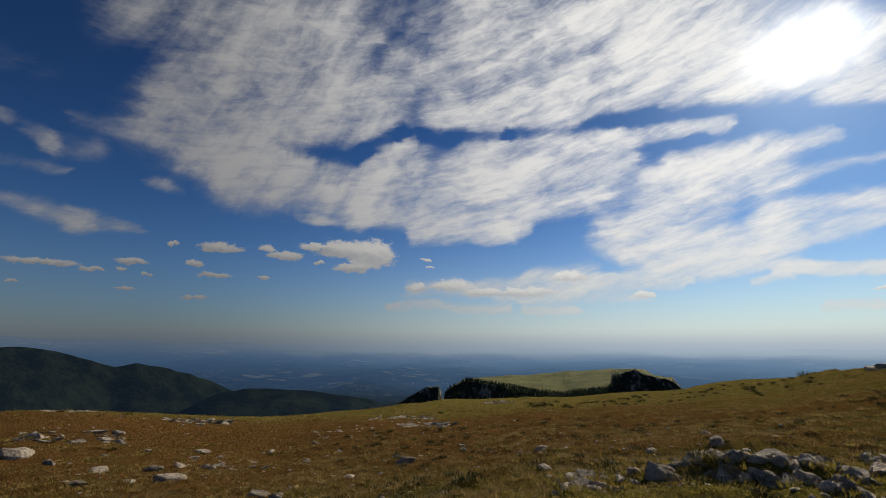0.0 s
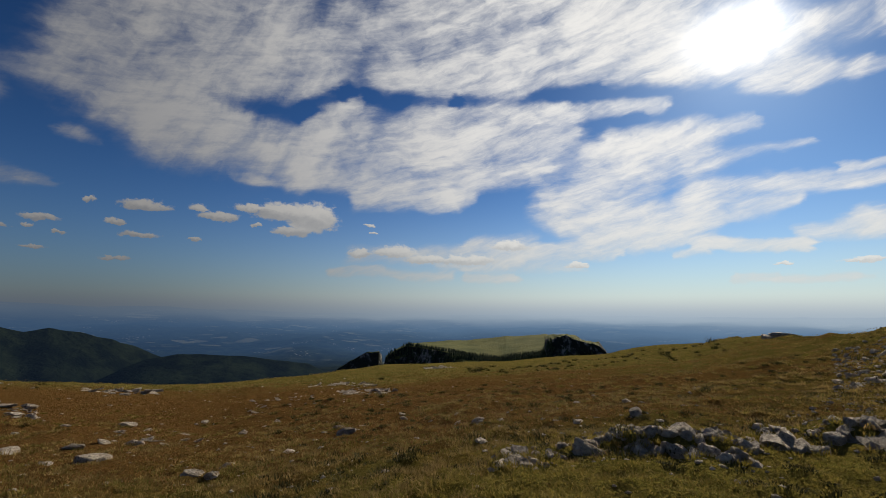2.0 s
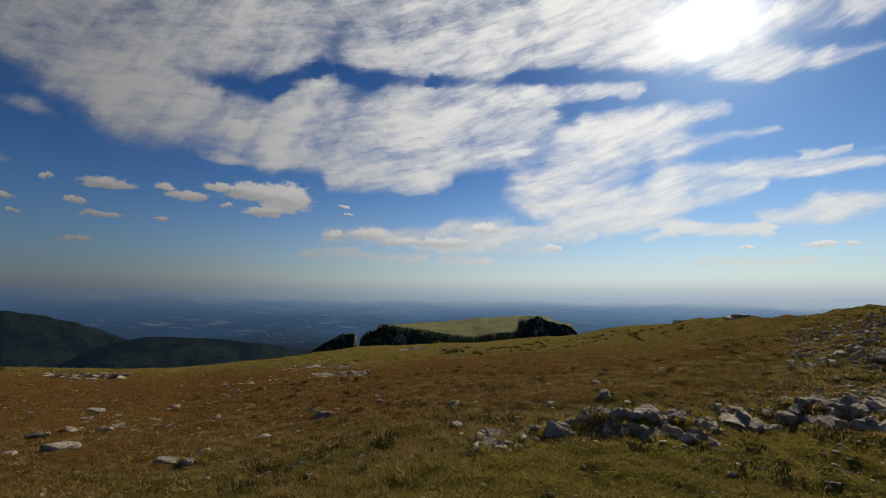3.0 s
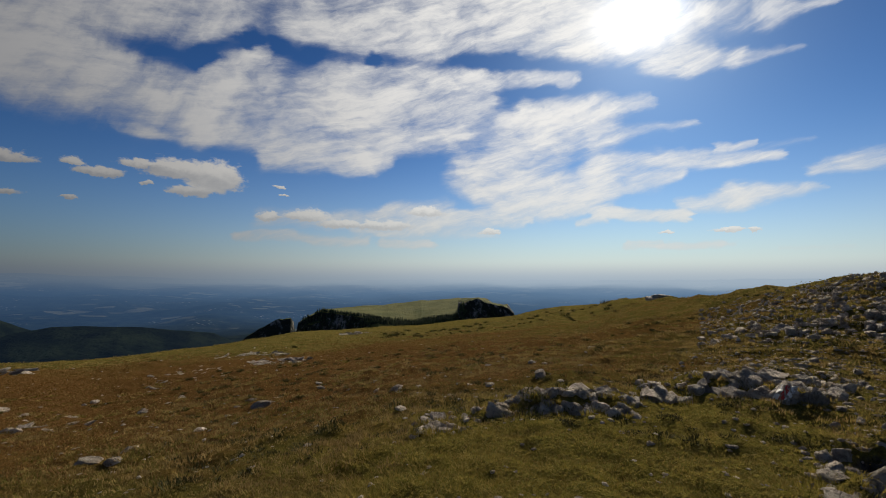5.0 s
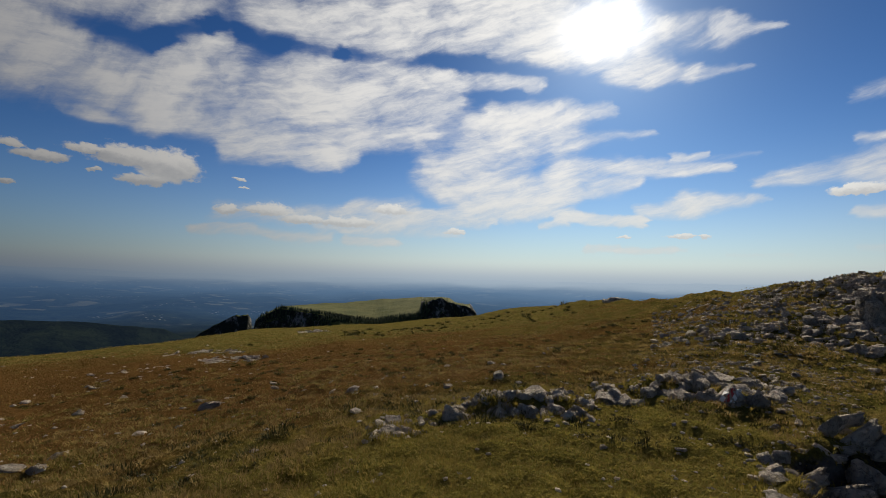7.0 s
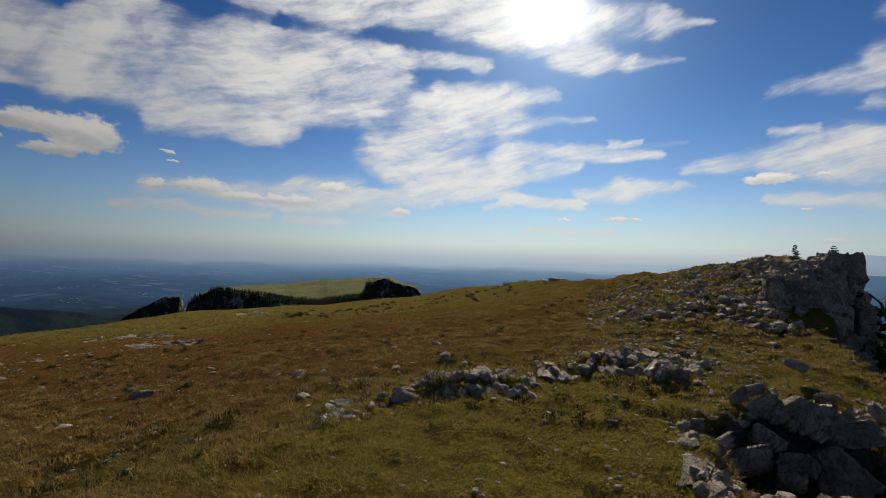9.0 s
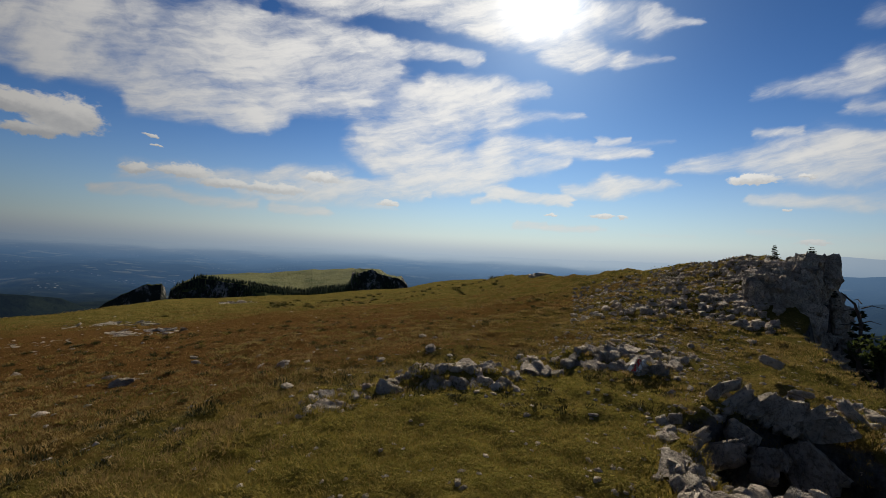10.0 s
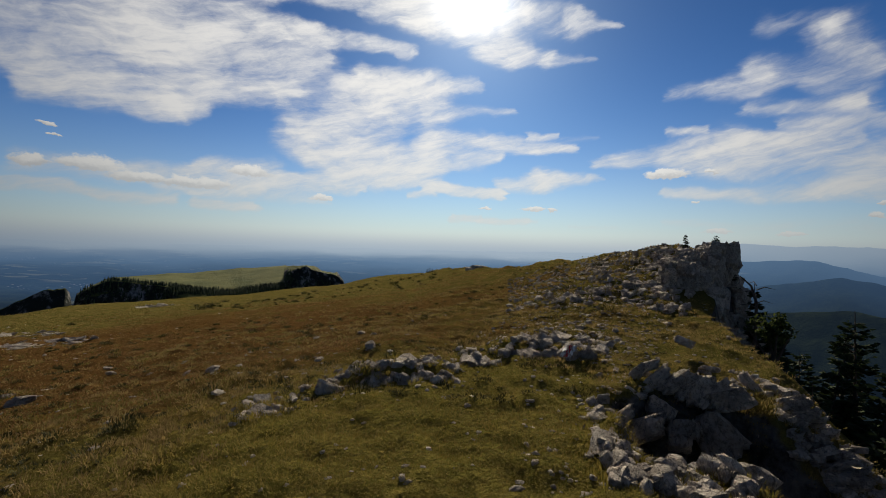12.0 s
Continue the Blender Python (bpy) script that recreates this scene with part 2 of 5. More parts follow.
cumulus(45.1, 5.1, 0.86, 0.20)
cumulus(66.2, 9.0, 2.40, 0.70)
cumulus(69.3, 5.8, 0.49, 0.25)
cumulus(83.9, 4.0, 0.67, 0.31)
cumulus(84.3, 5.0, 0.44, 0.26)
cumulus(71.4, 2.5, 1.56, 0.37)
cumulus(77.8, 2.2, 1.33, 0.29)
cumulus(-1.7, 9.7, 0.62, 0.16)
cumulus(70.7, 9.1, 0.74, 0.24)

field = calc(wt, "SUBTRACT", 1.0, calc(wt, "POWER", 0.24, calc(wt, "MAXIMUM", sums["cirrus"], 0.0)))
# unseen high cloud, added behind and overhead to lift the ambient light
behind = ranged(wt, calc(wt, "ABSOLUTE", calc(wt, "SUBTRACT", bearing, 22.0)), 72.0, 100.0)
overhead = ranged(wt, height, 46.0, 60.0)
field = calc(wt, "MAXIMUM", field, calc(wt, "MULTIPLY", calc(wt, "MAXIMUM", behind, overhead), 0.4))
ragged = calc(wt, "MULTIPLY_ADD", calc(wt, "SUBTRACT", strands, 0.5), 1.5, field)
ragged = calc(wt, "MULTIPLY_ADD", calc(wt, "SUBTRACT", threads, 0.5), 0.6, ragged)
ragged = calc(wt, "MULTIPLY_ADD", calc(wt, "SUBTRACT", tatters, 0.5), 0.75, ragged)
veil = calc(wt, "MULTIPLY", ranged(wt, ragged, 0.02, 1.12), ranged(wt, field, 0.0, 0.75, 0.0, 0.96))
heaps = ranged(wt, calc(wt, "MULTIPLY_ADD", calc(wt, "SUBTRACT", puffs, 0.5), 0.7, sums["cumulus"]), 0.34, 0.66)

nishita = wt.nodes.new("ShaderNodeTexSky")
nishita.sky_type, nishita.sun_disc = "NISHITA", False
nishita.sun_elevation, nishita.sun_rotation = radians(SUN_HEIGHT), radians(SUN_BEARING)
nishita.altitude, nishita.air_density, nishita.dust_density, nishita.ozone_density = 1500, 1.0, 0.6, 1.5
deep = wt.nodes.new("ShaderNodeGamma")
wire(wt, deep.inputs[0], vcalc(wt, "SCALE", nishita.outputs[0], scale=SKY_STRENGTH))
deep.inputs[1].default_value = 1.5
blue = mixed(wt, 1.0, deep.outputs[0], SKY_TINT, "MULTIPLY")

# thin cloud scatters the sun forward: brightest round the sun
near_sun = ranged(wt, off_sun, 72.0, 13.0)
lit = mixed(wt, near_sun, (0.25, 0.25, 0.256), (0.80, 0.79, 0.765))
lit = mixed(wt, 1.0, lit, mixed(wt, ranged(wt, calc(wt, "MULTIPLY_ADD", threads, 0.4, calc(wt, "MULTIPLY", ragged, 0.6)), 0.35, 0.95), (0.84, 0.86, 0.89), (1.08, 1.07, 1.06)), "MULTIPLY")
sky = mixed(wt, veil, blue, lit)
shade = ranged(wt, calc(wt, "MULTIPLY_ADD", calc(wt, "SUBTRACT", 0.5, puffs), 0.6, sums["under"]), -0.6, 0.45)
heap = mixed(wt, shade, mixed(wt, near_sun, (0.31, 0.30, 0.29), (0.93, 0.91, 0.87)), mixed(wt, near_sun, (0.18, 0.185, 0.2), (0.56, 0.56, 0.57)))
sky = mixed(wt, heaps, sky, heap)
# haze over the plain, brighter below the sun
sunward = ranged(wt, calc(wt, "ABSOLUTE", calc(wt, "SUBTRACT", bearing, SUN_BEARING)), 80.0, 8.0)
haze_colour = mixed(wt, sunward, (0.118, 0.13, 0.146), (0.60, 0.64, 0.63))
murk = calc(wt, "POWER", 0.5, calc(wt, "POWER", calc(wt, "DIVIDE", calc(wt, "MAXIMUM", height, 0.0), 5.2), 1.35))
sky = mixed(wt, calc(wt, "MULTIPLY", murk, 0.99), sky, haze_colour)
far_ground = mixed(wt, sunward, (0.085, 0.115, 0.158), (0.36, 0.44, 0.52))
sky = mixed(wt, ranged(wt, height, 2.1, -0.9), sky, far_ground)
blur = vcalc(wt, "MULTIPLY", vcalc(wt, "SUBTRACT", plain, (SUN_BEARING, SUN_HEIGHT - 0.4, 0.0)), (0.33, 0.58, 0.0))
glare = calc(wt, "POWER", 0.5, vcalc(wt, "DOT_PRODUCT", blur, blur))
aureole = calc(wt, "MULTIPLY_ADD", calc(wt, "POWER", 0.5, calc(wt, "DIVIDE", off_sun, 4.0)), 0.3, calc(wt, "MULTIPLY", glare, 1.5))
shine = vcalc(wt, "SCALE", (1.0, 0.98, 0.93), scale=aureole)
backing = wt.nodes.new("ShaderNodeBackground")
wire(wt, backing.inputs[0], vcalc(wt, "ADD", sky, shine))
backing.inputs[1].default_value = 1.0
wire(wt, wt.nodes.new("ShaderNodeOutputWorld").inputs[0], backing.outputs[0])

# ---- materials ----
def material(name, rough=0.9, spec=0.2):
    m = bpy.data.materials.new(name)
    m.use_nodes = True
    t = m.node_tree
    bsdf = t.nodes["Principled BSDF"]
    bsdf.inputs["Roughness"].default_value, bsdf.inputs["Specular IOR Level"].default_value = rough, spec
    return m, t, bsdf


def place_of(t):
    return t.nodes.new("ShaderNodeNewGeometry").outputs["Position"]


def relief(t, bsdf, amount, distance=0.02, strength=1.0):
    n = t.nodes.new("ShaderNodeBump")
    n.inputs["Strength"].default_value, n.inputs["Distance"].default_value = strength, distance
    wire(t, n.inputs["Height"], amount)
    wire(t, bsdf.inputs["Normal"], n.outputs[0])


def turf():
    """Short mountain turf: green and straw grass, rust-brown dry patches, bare grit."""
    m, t, bsdf = material("turf", 1.0, 0.0)
    p = place_of(t)
    big, mid, fine = noisy(t, p, 0.06, 4), noisy(t, p, 0.9, 5, 0.6), noisy(t, p, 9.0, 5, 0.7)
    green = mixed(t, ranged(t, mid, 0.3, 0.7), (0.105, 0.096, 0.021), (0.175, 0.14, 0.034))
    straw = mixed(t, ranged(t, fine, 0.3, 0.7), (0.155, 0.108, 0.031), (0.24, 0.165, 0.053))
    turf_c = mixed(t, ranged(t, calc(t, "MULTIPLY_ADD", fine, 0.5, calc(t, "MULTIPLY", mid, 0.8)), 0.56, 0.92), green, straw)
    rust = mixed(t, ranged(t, fine, 0.3, 0.75), (0.108, 0.055, 0.017), (0.18, 0.094, 0.03))
    # a broad hollow of dry, rust-coloured grass runs across the slope
    q = mapped(t, p, DRY_AT, DRY_TURN, DRY_SIZE, "TEXTURE")
    s = t.nodes.new("ShaderNodeSeparateXYZ")
    wire(t, s.inputs[0], q)
    flat = triple(t, s.outputs[0], s.outputs[1])
    dry = calc(t, "POWER", 0.4, vcalc(t, "DOT_PRODUCT", flat, flat))
    dry = calc(t, "MULTIPLY_ADD", calc(t, "SUBTRACT", big, 0.5), 1.2, dry)
    dry = calc(t, "MULTIPLY_ADD", calc(t, "SUBTRACT", mid, 0.5), 0.5, dry)
    c = mixed(t, ranged(t, dry, 0.25, 0.75), turf_c, rust)
    c = mixed(t, calc(t, "MULTIPLY", lush_lawn(t, p), 0.75), c, mixed(t, ranged(t, fine, 0.3, 0.7), (0.145, 0.133, 0.024), (0.255, 0.2, 0.045)))
    grit = noisy(t, p, 2.3, 6, 0.7)
    c = mixed(t, calc(t, "MULTIPLY", ranged(t, grit, 0.67, 0.73), 0.45), c, (0.2, 0.16, 0.11))
    c = mixed(t, calc(t, "MULTIPLY", ranged(t, noisy(t, p, 17, 4, 0.65), 0.48, 0.68), 0.45), c, (0.03, 0.027, 0.01))
    litter = noisy(t, p, 110, 4, 0.75)
    c = mixed(t, calc(t, "MULTIPLY", ranged(t, litter, 0.54, 0.66), 0.55), c, (0.24, 0.18, 0.075))
    c = mixed(t, calc(t, "MULTIPLY", ranged(t, litter, 0.46, 0.36), 0.7), c, (0.02, 0.02, 0.008))
    wire(t, bsdf.inputs["Base Color"], c)
    relief(t, bsdf, calc(t, "ADD", noisy(t, p, 28, 6, 0.75), calc(t, "MULTIPLY", noisy(t, p, 7, 5, 0.65), 2.6)), 0.075, 1.0)
    # steep faces show the rock through the turf
    n = t.nodes.new("ShaderNodeNewGeometry")
    up = t.nodes.new("ShaderNodeSeparateXYZ")
    wire(t, up.inputs[0], n.outputs["Normal"])
    steep = ranged(t, calc(t, "MULTIPLY_ADD", calc(t, "SUBTRACT", mid, 0.5), 0.5, up.outputs[2]), 0.74, 0.56)
    stone_c = mixed(t, ranged(t, noisy(t, p, 3, 6, 0.7), 0.35, 0.65), (0.035, 0.034, 0.026), (0.19, 0.175, 0.155))
    wire(t, bsdf.inputs["Base Color"], mixed(t, steep, c, stone_c))
    return m


def limestone():
    """Weathered grey limestone with cracks, lichen and bleached edges."""
    m, t, bsdf = material("limestone", 0.92, 0.12)
    info, geo = t.nodes.new("ShaderNodeObjectInfo"), t.nodes.new("ShaderNodeNewGeometry")
    chance = calc(t, "FRACT", calc(t, "ADD", info.outputs["Random"], geo.outputs["Random Per Island"]))
    p = vcalc(t, "ADD", geo.outputs["Position"], vcalc(t, "SCALE", (7.0, 3.0, 5.0), scale=chance))
    blotch, grain = noisy(t, p, 3.0, 5, 0.6), noisy(t, p, 22.0, 6, 0.7)
    c = mixed(t, ranged(t, blotch, 0.3, 0.7), (0.36, 0.3, 0.235), (0.6, 0.52, 0.42))
    c = mixed(t, calc(t, "MULTIPLY", ranged(t, grain, 0.46, 0.66), 0.55), c, (0.085, 0.07, 0.05))
    lichen = ranged(t, noisy(t, p, 6.5, 5, 0.65), 0.6, 0.7)
    c = mixed(t, calc(t, "MULTIPLY", lichen, 0.65), c, (0.62, 0.56, 0.46))
    # solution furrows and joints
    furrow = noisy(t, mapped(t, p, turn=35, scale=(1.0, 1.9, 0.8)), 3.4, 5, 0.6, 0.6)
    gap = ranged(t, calc(t, "ABSOLUTE", calc(t, "SUBTRACT", furrow, 0.5)), 0.0, 0.022)
    c = mixed(t, calc(t, "MULTIPLY_ADD", gap, 0.5, 0.5), (0.12, 0.11, 0.095), c)
    tone = t.nodes.new("ShaderNodeHueSaturation")
    wire(t, tone.inputs["Color"], c)
    wire(t, tone.inputs["Value"], ranged(t, chance, 0, 1, 0.72, 1.2, False))
    wire(t, bsdf.inputs["Base Color"], tone.outputs[0])
    relief(t, bsdf, calc(t, "ADD", calc(t, "MULTIPLY", gap, 0.9), calc(t, "ADD", calc(t, "MULTIPLY", noisy(t, p, 40, 4, 0.8), 0.8), calc(t, "ADD", grain, calc(t, "MULTIPLY", noisy(t, p, 9, 6, 0.65), 2.2)))), 0.05, 1.0)
    return m


def lush_lawn(t, p):
    """The close-cropped green lawn above the gully."""
    v = vcalc(t, "MULTIPLY", vcalc(t, "SUBTRACT", p, (3.0, 3.6, 0.0)), (0.27, 0.3, 0.0))
    soft = calc(t, "POWER", 0.4, vcalc(t, "DOT_PRODUCT", v, v))
    return ranged(t, calc(t, "MULTIPLY_ADD", calc(t, "SUBTRACT", noisy(t, p, 1.3, 4), 0.5), 0.8, soft), 0.25, 0.7)


def leafage(name, dark, light, extra=None, share=0.0, through=0.25, lush=False):
    """Grass or needles: every blade differs a little in colour."""
    m, t, bsdf = material(name, 0.85, 0.08)
    geo = t.nodes.new("ShaderNodeNewGeometry")
    c = mixed(t, geo.outputs["Random Per Island"], dark, light)
    if extra:
        patch = noisy(t, geo.outputs["Position"], 0.55, 4)
        odd = calc(t, "MULTIPLY_ADD", geo.outputs["Random Per Island"], 0.5, patch)
        c = mixed(t, ranged(t, odd, 0.95 - share, 1.15 - share), c, extra)
    if lush:
        lawn = lush_lawn(t, geo.outputs["Position"])
        c = mixed(t, calc(t, "MULTIPLY", lawn, 0.75), c, mixed(t, geo.outputs["Random Per Island"], (0.182, 0.156, 0.027), (0.365, 0.272, 0.056)))
    wire(t, bsdf.inputs["Base Color"], c)
    glow = t.nodes.new("ShaderNodeBsdfTranslucent")
    wire(t, glow.inputs[0], c)
    both = t.nodes.new("ShaderNodeMixShader")
    both.inputs[0].default_value = through
    wire(t, both.inputs[1], bsdf.outputs[0])
    wire(t, both.inputs[2], glow.outputs[0])
    wire(t, t.nodes["Material Output"].inputs[0], both.outputs[0])
    return m


def bark():
    m, t, bsdf = material("bark", 0.95, 0.1)
    p = place_of(t)
    wire(t, bsdf.inputs["Base Color"], mixed(t, noisy(t, p, 14, 5, 0.7), (0.035, 0.026, 0.02), (0.14, 0.11, 0.085)))
    relief(t, bsdf, noisy(t, p, 30, 5), 0.02)
    return m


def paint(name, colour):
    m, t, bsdf = material(name, 0.7, 0.3)
    p = place_of(t)
    worn = ranged(t, noisy(t, p, 30, 5, 0.7), 0.55, 0.7)
    wire(t, bsdf.inputs["Base Color"], mixed(t, calc(t, "MULTIPLY", worn, 0.7), colour, (0.3, 0.29, 0.27)))
    return m


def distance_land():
    """Woods and fields of the lowland, with the haze of distance painted on as emission."""
    m, t, bsdf = material("distance_land", 1.0, 0.0)
    p = place_of(t)
    flat = mapped(t, p, scale=(1, 1, 0))
    wood = ranged(t, noisy(t, flat, 0.012, 6, 0.65), 0.35, 0.65)
    c = mixed(t, wood, (0.004, 0.007, 0.004), (0.02, 0.028, 0.013))
    s = t.nodes.new("ShaderNodeSeparateXYZ")
    wire(t, s.inputs[0], p)
    lie = t.nodes.new("ShaderNodeSeparateXYZ")
    wire(t, lie.inputs[0], t.nodes.new("ShaderNodeNewGeometry").outputs["True Normal"])
    low = calc(t, "MULTIPLY", ranged(t, vcalc(t, "LENGTH", flat), 1900, 2150), ranged(t, lie.outputs[2], 0.955, 0.985))
    plot = t.nodes.new("ShaderNodeTexVoronoi")
    wire(t, plot.inputs["Vector"], mapped(t, flat, turn=25, scale=(0.009, 0.02, 1)))
    plot.inputs["Scale"].default_value = 1.0
    ps = t.nodes.new("ShaderNodeSeparateColor")
    wire(t, ps.inputs[0], plot.outputs["Color"])
    fields = calc(t, "MULTIPLY", ranged(t, ps.outputs[0], 0.72, 0.8), ranged(t, noisy(t, flat, 0.0022, 3), 0.5, 0.62))
    c = mixed(t, calc(t, "MULTIPLY", fields, low), c, (0.15, 0.145, 0.09))
    house = t.nodes.new("ShaderNodeTexVoronoi")
    wire(t, house.inputs["Vector"], mapped(t, flat, scale=(0.05, 0.05, 1)))
    house.inputs["Scale"].default_value = 1.0
    hs = ranged(t, house.outputs["Distance"], 0.3, 0.16)
    towns = calc(t, "MULTIPLY", hs, ranged(t, noisy(t, flat, 0.0035, 3), 0.56, 0.66))
    c = mixed(t, calc(t, "MULTIPLY", towns, low), c, (0.42, 0.4, 0.35))
    wire(t, bsdf.inputs["Base Color"], c)
    relief(t, bsdf, noisy(t, p, 0.03, 6, 0.7), 14.0, 0.8)
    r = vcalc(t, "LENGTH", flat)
    # haze colour by range, emitted by the land surface itself
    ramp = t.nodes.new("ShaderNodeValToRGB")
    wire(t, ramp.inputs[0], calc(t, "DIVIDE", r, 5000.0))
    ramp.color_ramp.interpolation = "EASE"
    stops = ((0.1, (0.004, 0.008, 0.014)), (0.36, HAZE_A), (0.56, HAZE_B), (0.8, HAZE_C), (0.985, HAZE_D))
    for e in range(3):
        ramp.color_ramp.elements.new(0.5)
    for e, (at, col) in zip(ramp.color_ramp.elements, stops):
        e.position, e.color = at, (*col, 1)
    # the painted haze is brighter below the sun
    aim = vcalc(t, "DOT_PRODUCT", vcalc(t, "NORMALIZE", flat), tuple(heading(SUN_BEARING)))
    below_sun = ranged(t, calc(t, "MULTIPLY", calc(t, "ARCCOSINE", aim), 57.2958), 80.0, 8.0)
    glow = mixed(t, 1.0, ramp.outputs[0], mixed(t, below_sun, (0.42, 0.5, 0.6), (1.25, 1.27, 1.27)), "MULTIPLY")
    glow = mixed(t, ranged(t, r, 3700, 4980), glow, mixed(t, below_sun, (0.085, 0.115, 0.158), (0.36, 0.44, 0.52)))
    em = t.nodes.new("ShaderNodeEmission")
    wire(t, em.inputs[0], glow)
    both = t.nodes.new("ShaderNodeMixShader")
    # the land's own shading fades out with range, as if behind haze
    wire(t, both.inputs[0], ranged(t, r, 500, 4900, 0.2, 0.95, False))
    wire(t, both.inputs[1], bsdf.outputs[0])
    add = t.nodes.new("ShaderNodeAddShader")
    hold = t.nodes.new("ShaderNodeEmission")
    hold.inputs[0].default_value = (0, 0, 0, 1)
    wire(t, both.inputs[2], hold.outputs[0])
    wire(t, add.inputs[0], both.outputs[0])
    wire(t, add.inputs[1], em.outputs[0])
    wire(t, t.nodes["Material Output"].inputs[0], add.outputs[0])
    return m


def butte_cover():
    """Grass on the gentle top, dark woods and pale rock on the steep sides."""
    m, t, bsdf = material("butte_cover", 0.95, 0.1)
    p = place_of(t)
    geo = t.nodes.new("ShaderNodeNewGeometry")
    up = t.nodes.new("ShaderNodeSeparateXYZ")
    wire(t, up.inputs[0], geo.outputs["Normal"])
    mott = noisy(t, p, 0.02, 6, 0.6)
    grass = mixed(t, ranged(t, mott, 0.3, 0.7), (0.068, 0.08, 0.018), (0.118, 0.118, 0.034))
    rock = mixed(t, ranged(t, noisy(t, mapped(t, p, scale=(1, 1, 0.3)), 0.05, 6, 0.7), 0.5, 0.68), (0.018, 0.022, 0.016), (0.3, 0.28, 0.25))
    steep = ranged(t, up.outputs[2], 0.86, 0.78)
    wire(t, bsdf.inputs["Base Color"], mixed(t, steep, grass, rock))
    relief(t, bsdf, noisy(t, p, 0.06, 6, 0.7), 6.0, 0.8)
    return m


DRY_AT, DRY_TURN, DRY_SIZE = (-8.0, 23.0, 0.0), 8.0, (34.0, 23.0, 1.0)
# second line: haze colours that the far land emits, near to far
HAZE_A, HAZE_B, HAZE_C, HAZE_D = (0.011, 0.017, 0.026), (0.04, 0.076, 0.135), (0.092, 0.155, 0.245), (0.18, 0.25, 0.335)
TURF, LIMESTONE, BARK = turf(), limestone(), bark()
GRASS = leafage("grass_blades", (0.112, 0.104, 0.019), (0.225, 0.178, 0.04), (0.29, 0.205, 0.068), 0.36, 0.4, True)
DRY_GRASS = leafage("dry_grass", (0.145, 0.078, 0.022), (0.28, 0.157, 0.053), None, 0, 0.42)
STRAW = leafage("straw", (0.17, 0.115, 0.04), (0.36, 0.255, 0.095), None, 0, 0.45)
HEATHER = leafage("heather", (0.03, 0.032, 0.011), (0.085, 0.075, 0.024), None, 0, 0.2)
NEEDLES = leafage("needles", (0.012, 0.022, 0.01), (0.045, 0.062, 0.022), None, 0, 0.15)
# needle colour lightened to stand for the slight haze before the butte
HAZED_NEEDLES = leafage("hazed_needles", (0.022, 0.034, 0.02), (0.06, 0.078, 0.035), None, 0, 0.15)
LEAVES = leafage("leaves", (0.026, 0.04, 0.012), (0.075, 0.09, 0.025), None, 0, 0.4)
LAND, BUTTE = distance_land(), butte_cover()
WHITE_PAINT, RED_PAINT = paint("white_paint", (0.62, 0.6, 0.56)), paint("red_paint", (0.42, 0.045, 0.03))

# ---- lie of the land ----
def hashed(ix, iy, seed):
    n = (ix.astype(np.int64) * 374761393 + iy.astype(np.int64) * 668265263 + seed * 974634777) & 0x7FFFFFFF
    n = ((n ^ (n >> 13)) * 1274126177) & 0x7FFFFFFF
    return ((n ^ (n >> 16)) & 0xFFFF) / 65535.0


def lattice(x, y, seed):
    x0, y0 = np.floor(x), np.floor(y)
    fx, fy = x - x0, y - y0
    fx, fy = fx * fx * (3 - 2 * fx), fy * fy * (3 - 2 * fy)
    a, b = hashed(x0, y0, seed), hashed(x0 + 1, y0, seed)
    c, d = hashed(x0, y0 + 1, seed), hashed(x0 + 1, y0 + 1, seed)
    return (a + (b - a) * fx) * (1 - fy) + (c + (d - c) * fx) * fy - 0.5


def rough(x, y, size, octaves=4, seed=1):
    total, amp = 0.0, 1.0
    for o in range(octaves):
        total = total + amp * lattice(x / size + 17.3 * o, y / size - 9.1 * o, seed + o)
        size, amp = size * 0.48, amp * 0.5
    return total


def smooth(v, a, b):
    k = np.clip((v - a) / (b - a), 0, 1)
    return k * k * (3 - 2 * k)


# how the meadow falls away along some bearings: heights 3, 6, 12, 25, 50, 100 and 160 m out
REACH = (0.0, 3.0, 6.0, 12.0, 25.0, 50.0, 100.0, 160.0, 330.0)
FALL = {
    -180: (0.0, 0.0, 0.1, 0.3, 0.5, 0.5, -2.0, -40),
    -75: (0.0, -0.2, -0.6, -1.6, -3.0, -7.0, -16, -70),
    -42: (-0.1, -0.5, -1.3, -2.7, -4.0, -12, -30, -90),
    -20: (-0.15, -0.7, -1.9, -3.9, -6.3, -15, -33, -95),
    0: (-0.12, -0.5, -1.6, -3.4, -6.0, -10.8, -19.0, -80),
    15: (-0.05, -0.25, -1.0, -2.6, -5.2, -10.5, -17.3, -70),
    25: (0.0, -0.12, -0.75, -2.1, -4.3, -8.5, -14.2, -60),
    34: (0.0, -0.05, -0.5, -1.6, -3.2, -5.3, -9.6, -50),
    45: (0.0, 0.0, -0.25, -0.45, -0.42, -1.6, -9.0, -45),
    55: (0.0, 0.03, 0.08, 0.75, 1.05, -2.5, -15, -60),
    61: (0.0, 0.02, 0.1, 1.6, 0.9, -5.0, -20, -70),
    66: (0.0, 0.0, 0.1, 1.95, 0.0, -8.0, -25, -80),
    100: (0.0, 0.0, 0.1, 0.6, 0.5, -3.0, -12, -60),
    180: (0.0, 0.0, 0.1, 0.3, 0.5, 0.5, -2.0, -40),
}
